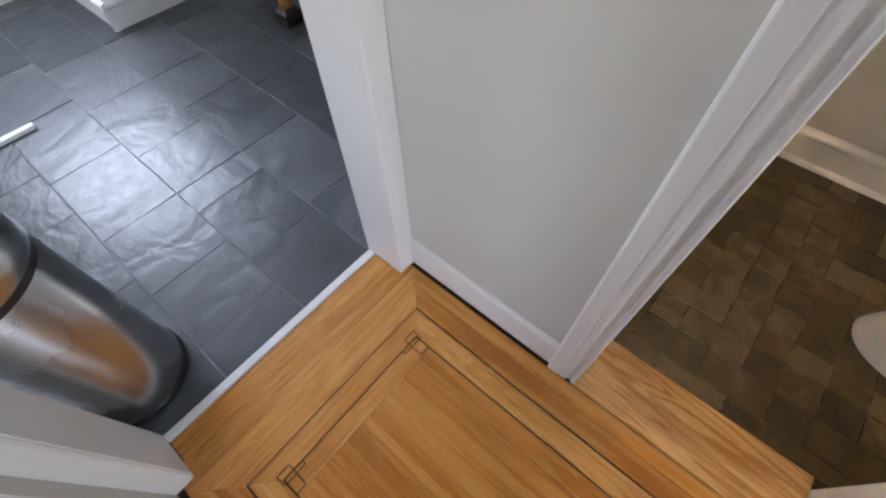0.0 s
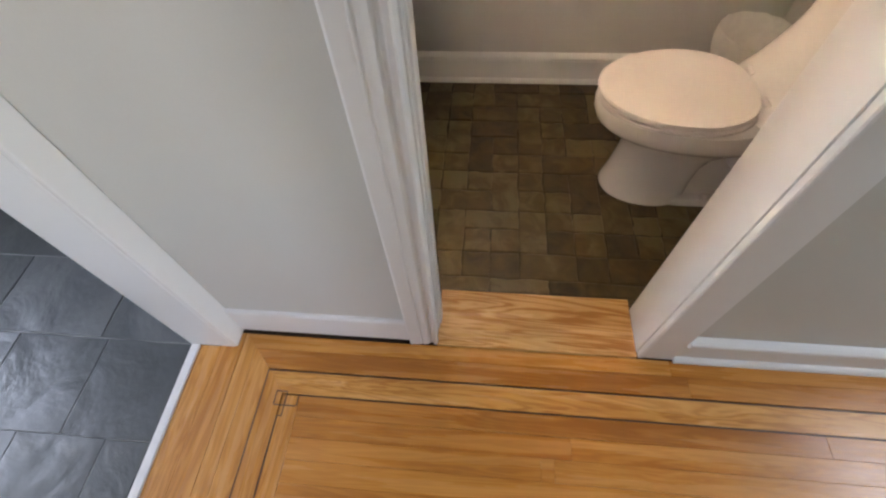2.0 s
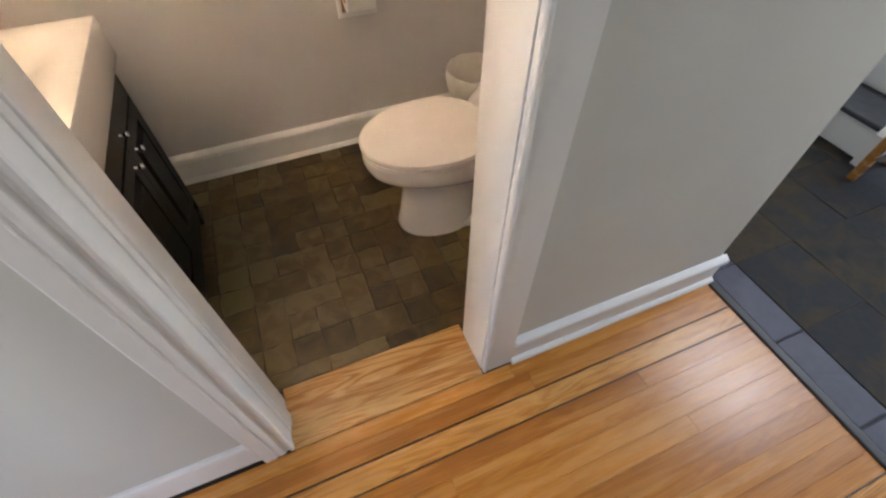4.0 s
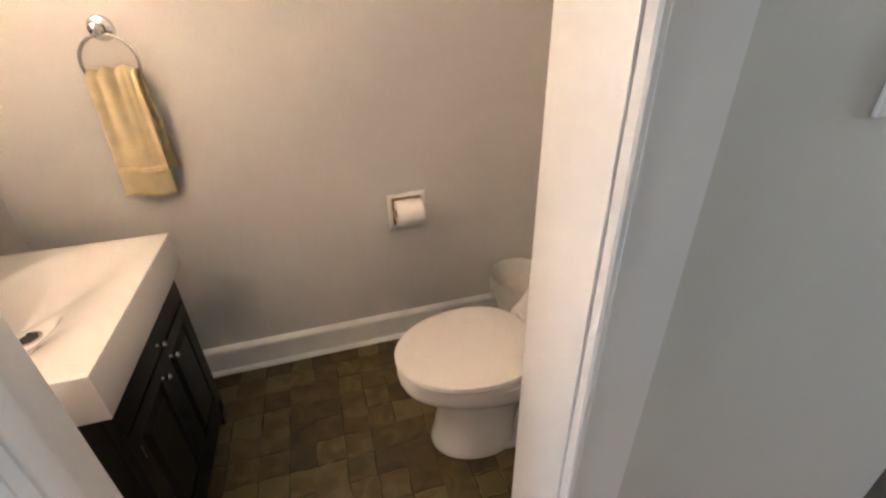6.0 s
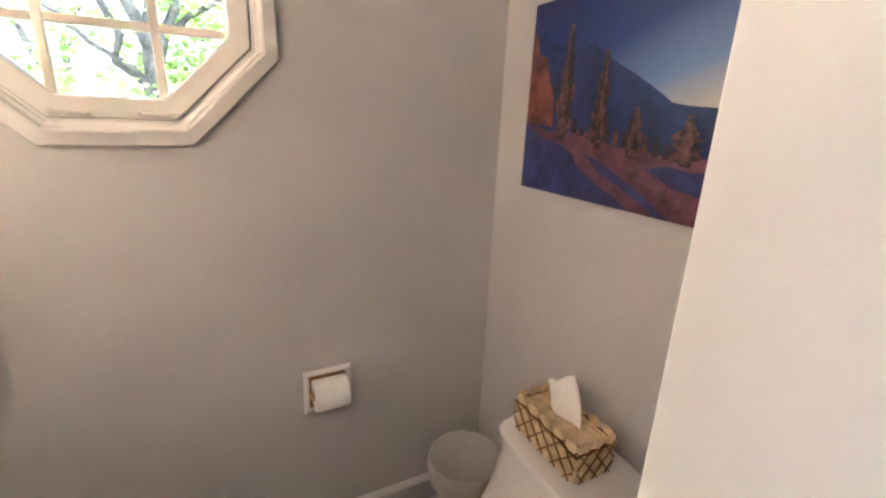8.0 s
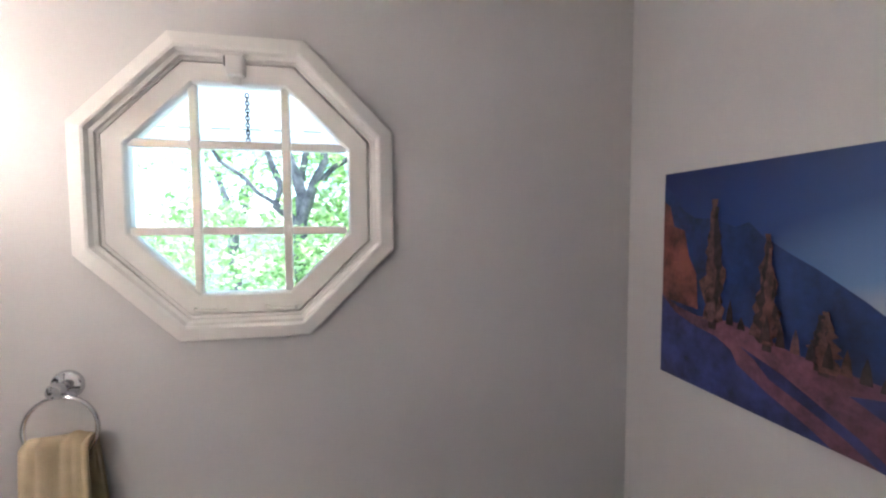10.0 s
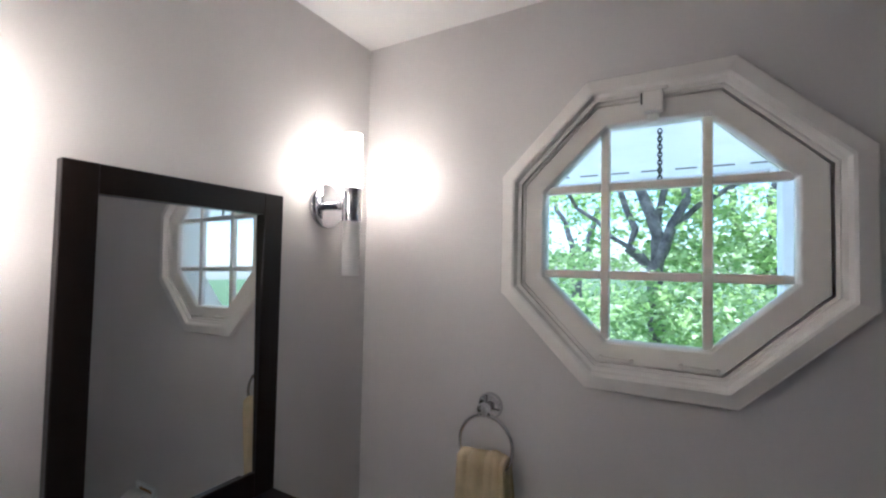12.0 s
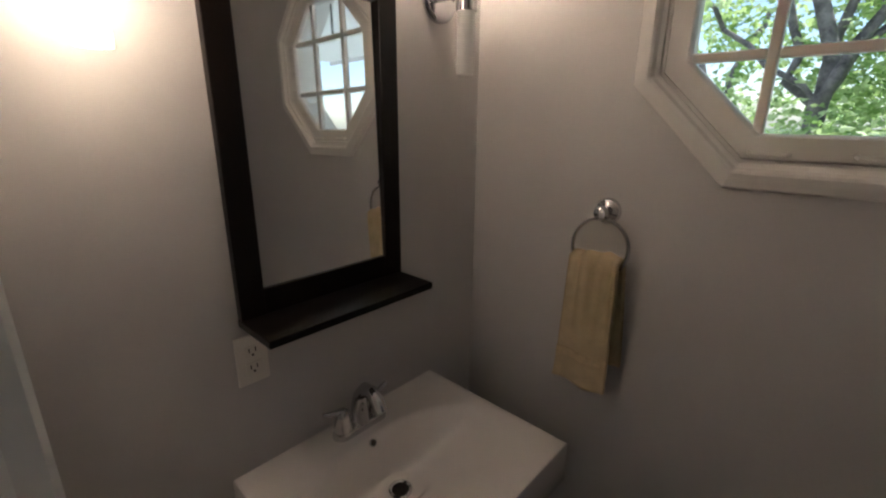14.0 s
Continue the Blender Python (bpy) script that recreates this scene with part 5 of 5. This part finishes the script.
# ---- floor pieces ----
def floor_piece(name, poly, z0, z1, material, parent, bevel=0.0015):
    """A flat piece with chamfered upper edges."""
    c = Vector((sum(p[0] for p in poly) / len(poly), sum(p[1] for p in poly) / len(poly)))

    def inset(d):
        out = []
        for p in poly:
            v = Vector(p) - c
            out.append((p[0] - math.copysign(min(d, abs(v.x) * 0.5), v.x), p[1] - math.copysign(min(d, abs(v.y) * 0.5), v.y)))
        return out
    bm = loft([[(x - c.x, y - c.y, z) for x, y in q] for q, z in ((poly, z0), (poly, z1 - bevel), (inset(bevel), z1))])
    ob = part(name, bm, material, parent)
    ob.matrix_parent_inverse = Matrix()
    ob.location = (c.x, c.y, 0)
    return ob


def rect(x0, x1, y0, y1):
    return [(x0, y0), (x1, y0), (x1, y1), (x0, y1)]


rng = random.Random(11)
G = 0.0002
# north and west border, mitred at the corner; its mirror image along the south side
BN = [(-0.0205, -0.066), (-0.066, -0.126)]
for a, b in BN:
    cutx = [1.4995, rng.uniform(0.5, 0.9), None]
    floor_piece("plank", [(-0.628 - a + G, a - G), (cutx[1] - G, a - G), (cutx[1] - G, b + G), (-0.628 - b + G, b + G)], -0.012, 0.0, OAK_X, floor_hall, 0.0004)
    floor_piece("plank", rect(cutx[1] + G, 1.4995, b + G, a - G), -0.012, 0.0, OAK_X, floor_hall, 0.0004)
    floor_piece("plank", [(-0.628 - b + G, -0.90 - b - G), (1.4995, -0.90 - b - G), (1.4995, -0.90 - a + G), (-0.628 - a + G, -0.90 - a + G)], -0.012, 0.0, OAK_X, floor_hall, 0.0004)
    floor_piece("plank", [(-0.628 - a + G, a - G), (-0.628 - b - G, b - G), (-0.628 - b - G, -0.90 - b + G), (-0.628 - a + G, -0.90 - a + G)], -0.012, 0.0, OAK_Y, floor_hall, 0.0004)
for x0, x1 in ((-0.7425, -0.675), (-0.675, -0.6085)):
    y1 = -0.069 if x0 < -0.70 else -0.0205
    floor_piece("plank", rect(x0 + G, x1 - G, -0.842 if x0 < -0.7 else -0.879, y1), -0.012, 0.0, OAK_Y, floor_hall, 0.0004)
# pale band between the two dark lines
floor_piece("plank", [(-0.500, -0.1295), (1.4995, -0.1295), (1.4995, -0.1955), (-0.441, -0.1955)], -0.012, 0.0, OAK_PALE, floor_hall, 0.0004)
floor_piece("plank", [(-0.500, -0.1300), (-0.441, -0.1960), (-0.441, -0.7040), (-0.500, -0.7700)], -0.012, 0.0, OAK_Y, floor_hall, 0.0004)
floor_piece("plank", [(-0.500, -0.7705), (-0.441, -0.7045), (1.4995, -0.7045), (1.4995, -0.7705)], -0.012, 0.0, OAK_PALE, floor_hall, 0.0004)
floor_piece("plank", rect(-0.4365, -0.385, -0.7, -0.2), -0.012, 0.0, OAK_Y, floor_hall, 0.0004)
# strips of the field
W = (0.70 - 0.20) / 9
for r in range(9):
    y1 = -0.20 - r * W
    x = -0.3845
    while x < 1.49:
        L = rng.uniform(0.6, 1.5)
        x2 = min(1.4995, x + L)
        if 1.4995 - x2 < 0.15:
            x2 = 1.4995
        if r == 2 and x < 0.335 < x2:
            x2 = 0.335
        floor_piece("plank", rect(x + G, x2 - G, y1 - W + G, y1 - G), -0.012, 0.0 - rng.uniform(0, 0.0003), OAK_X, floor_hall, 0.0004)
        x = x2


def inlay(x0, x1, y0, y1):
    ob = part("inlay_line", box(x0, x1, y0, y1, -0.010, 0.0004), INLAY, floor_hall)
    return ob


T = 0.0038
for s, base in ((1, 0.0), (-1, -0.90)):
    Y = lambda v: base + s * v
    o, i2 = Y(-0.130), Y(-0.198)
    inlay(-0.5015, 1.4995, o - T / 2, o + T / 2)
    inlay(-0.388, 1.4995, i2 - T / 2, i2 + T / 2)
    # corner knot: a small square linked to both inner lines
    lines = [(-0.388 - T, -0.388, -0.198 - T / 2, -0.229), (-0.424, -0.388 - T, -0.229 + T / 2, -0.229 - T / 2), (-0.424 - T, -0.424, -0.190, -0.229 - T / 2),
             (-0.456, -0.424 - T, -0.190 + T / 2, -0.190 - T / 2), (-0.456 - T, -0.456, -0.190 + T / 2, -0.229), (-0.456, -0.424 - T, -0.229 + T / 2, -0.229 - T / 2),
             (-0.4385, -0.424, -0.258 + T / 2, -0.258 - T / 2), (-0.424 - T, -0.424, -0.229 - T / 2, -0.258)]
    for a, b, c, d in lines:
        c, d = sorted((Y(c), Y(d)))
        inlay(a, b, c, d)
inlay(-0.5015 - T / 2, -0.5015 + T / 2, -0.770, -0.130)
inlay(-0.4385 - T / 2, -0.4385 + T / 2, -0.642, -0.258)


def rough_tile(x0, x1, y0, y1, z, material, parent, jag, rng, gap, edge=0.003):
    """A stone tile with slightly uneven edges and a tilted top."""
    x0, x1, y0, y1 = x0 + gap, x1 - gap, y0 + gap, y1 - gap
    pts = []
    for (ax, ay), (bx, by) in (((x0, y0), (x1, y0)), ((x1, y0), (x1, y1)), ((x1, y1), (x0, y1)), ((x0, y1), (x0, y0))):
        for i in range(3):
            t = i / 3
            j = jag if i else jag * 0.4
            pts.append((ax + (bx - ax) * t + rng.uniform(-j, j), ay + (by - ay) * t + rng.uniform(-j, j)))
    cx, cy = (x0 + x1) / 2, (y0 + y1) / 2
    sx, sy = rng.uniform(-0.004, 0.004), rng.uniform(-0.004, 0.004)
    ring = []
    for k2, zz in ((1.0, z - 0.012), (1.0, z - 0.002), (None, z)):
        if k2:
            ring.append([(px - cx, py - cy, zz) for px, py in pts])
        else:
            ring.append([(px - cx - math.copysign(edge, px - cx), py - cy - math.copysign(edge, py - cy), zz + sx * (px - cx) + sy * (py - cy)) for px, py in pts])
    ob = part("tile", loft(ring), material, parent)
    ob.matrix_parent_inverse = Matrix()
    ob.location = (cx, cy, 0)
    return ob


# bathroom: rows of small tumbled slate
rng = random.Random(21)
rows_y = [0.173, 0.228, 0.329, 0.428, 0.511, 0.610, 0.706, 0.806, 0.904, 1.003, 1.10, 1.195, 1.2895]
cols_x = [XL + 0.001 + (XR - XL - 0.002) * c / 19 + (rng.uniform(-0.008, 0.008) if 0 < c < 19 else 0) for c in range(20)]
laid = set()
for r in range(12):
    for c in range(19):
        if (r, c) in laid:
            continue
        wide, deep = rng.choice(((1, 1), (1, 1), (1, 1), (1, 1), (1, 1), (2, 1), (1, 2))) if r else (rng.choice((2, 2, 3)), 1)
        wide, deep = min(wide, 19 - c), min(deep, 12 - r)
        while any((r, c + k2) in laid for k2 in range(wide)):
            wide -= 1
        laid |= {(r + a, c + b) for a in range(deep) for b in range(wide)}
        rough_tile(cols_x[c], cols_x[c + wide], rows_y[r], rows_y[r + deep], 0.004 + rng.uniform(-0.0008, 0.0006), BATH_TILE, floor_bath, 0.0042, rng, 0.0020, 0.0030)
# kitchen: staggered slate
rng = random.Random(31)
for r in range(-6, 7):
    y0, y1 = -0.068 + r * 0.288, -0.068 + (r + 1) * 0.288
    if y0 > 1.88 or y1 < -2.18:
        continue
    y0, y1 = max(y0, -2.2), min(y1, 1.9)
    known = {-1: [-0.772, -1.05, -1.356, -1.50, -1.785, -2.207], -2: [-0.772, -0.905, -1.178, -1.50, -1.91], 0: [-0.772, -1.08, -1.494, -1.90]}
    xs = known.get(r, [-0.772, -0.772 - rng.uniform(0.15, 0.4)])[:]
    while xs[-1] > -3.1:
        xs.append(xs[-1] - rng.choice((0.29, 0.42, 0.42, 0.30)))
    xs.append(-3.4)
    for a, b in zip(xs, xs[1:]):
        rough_tile(b, a, y0, y1, 0.001 + rng.uniform(-0.001, 0.001), SLATE, floor_kitchen, 0.0022, rng, 0.0011, 0.0014)
# entry: border row and field
rng = random.Random(41)
y = -0.895
while y < 1.5:
    rough_tile(1.532, 1.662, y, min(1.6, y + 0.30), 0.003, BORDER_TILE, floor_entry, 0.0015, rng, 0.002)
    y += 0.30
for r in range(10):
    for c in range(12):
        x0, y0 = 1.664 + r * 0.30, -0.895 + c * 0.30
        if x0 < 2.9 and y0 < 1.4:
            rough_tile(x0, x0 + 0.30, y0, min(1.6, y0 + 0.30), 0.002 + rng.uniform(-0.001, 0.001), ENTRY_TILE, floor_entry, 0.002, rng, 0.0004, 0.0008)
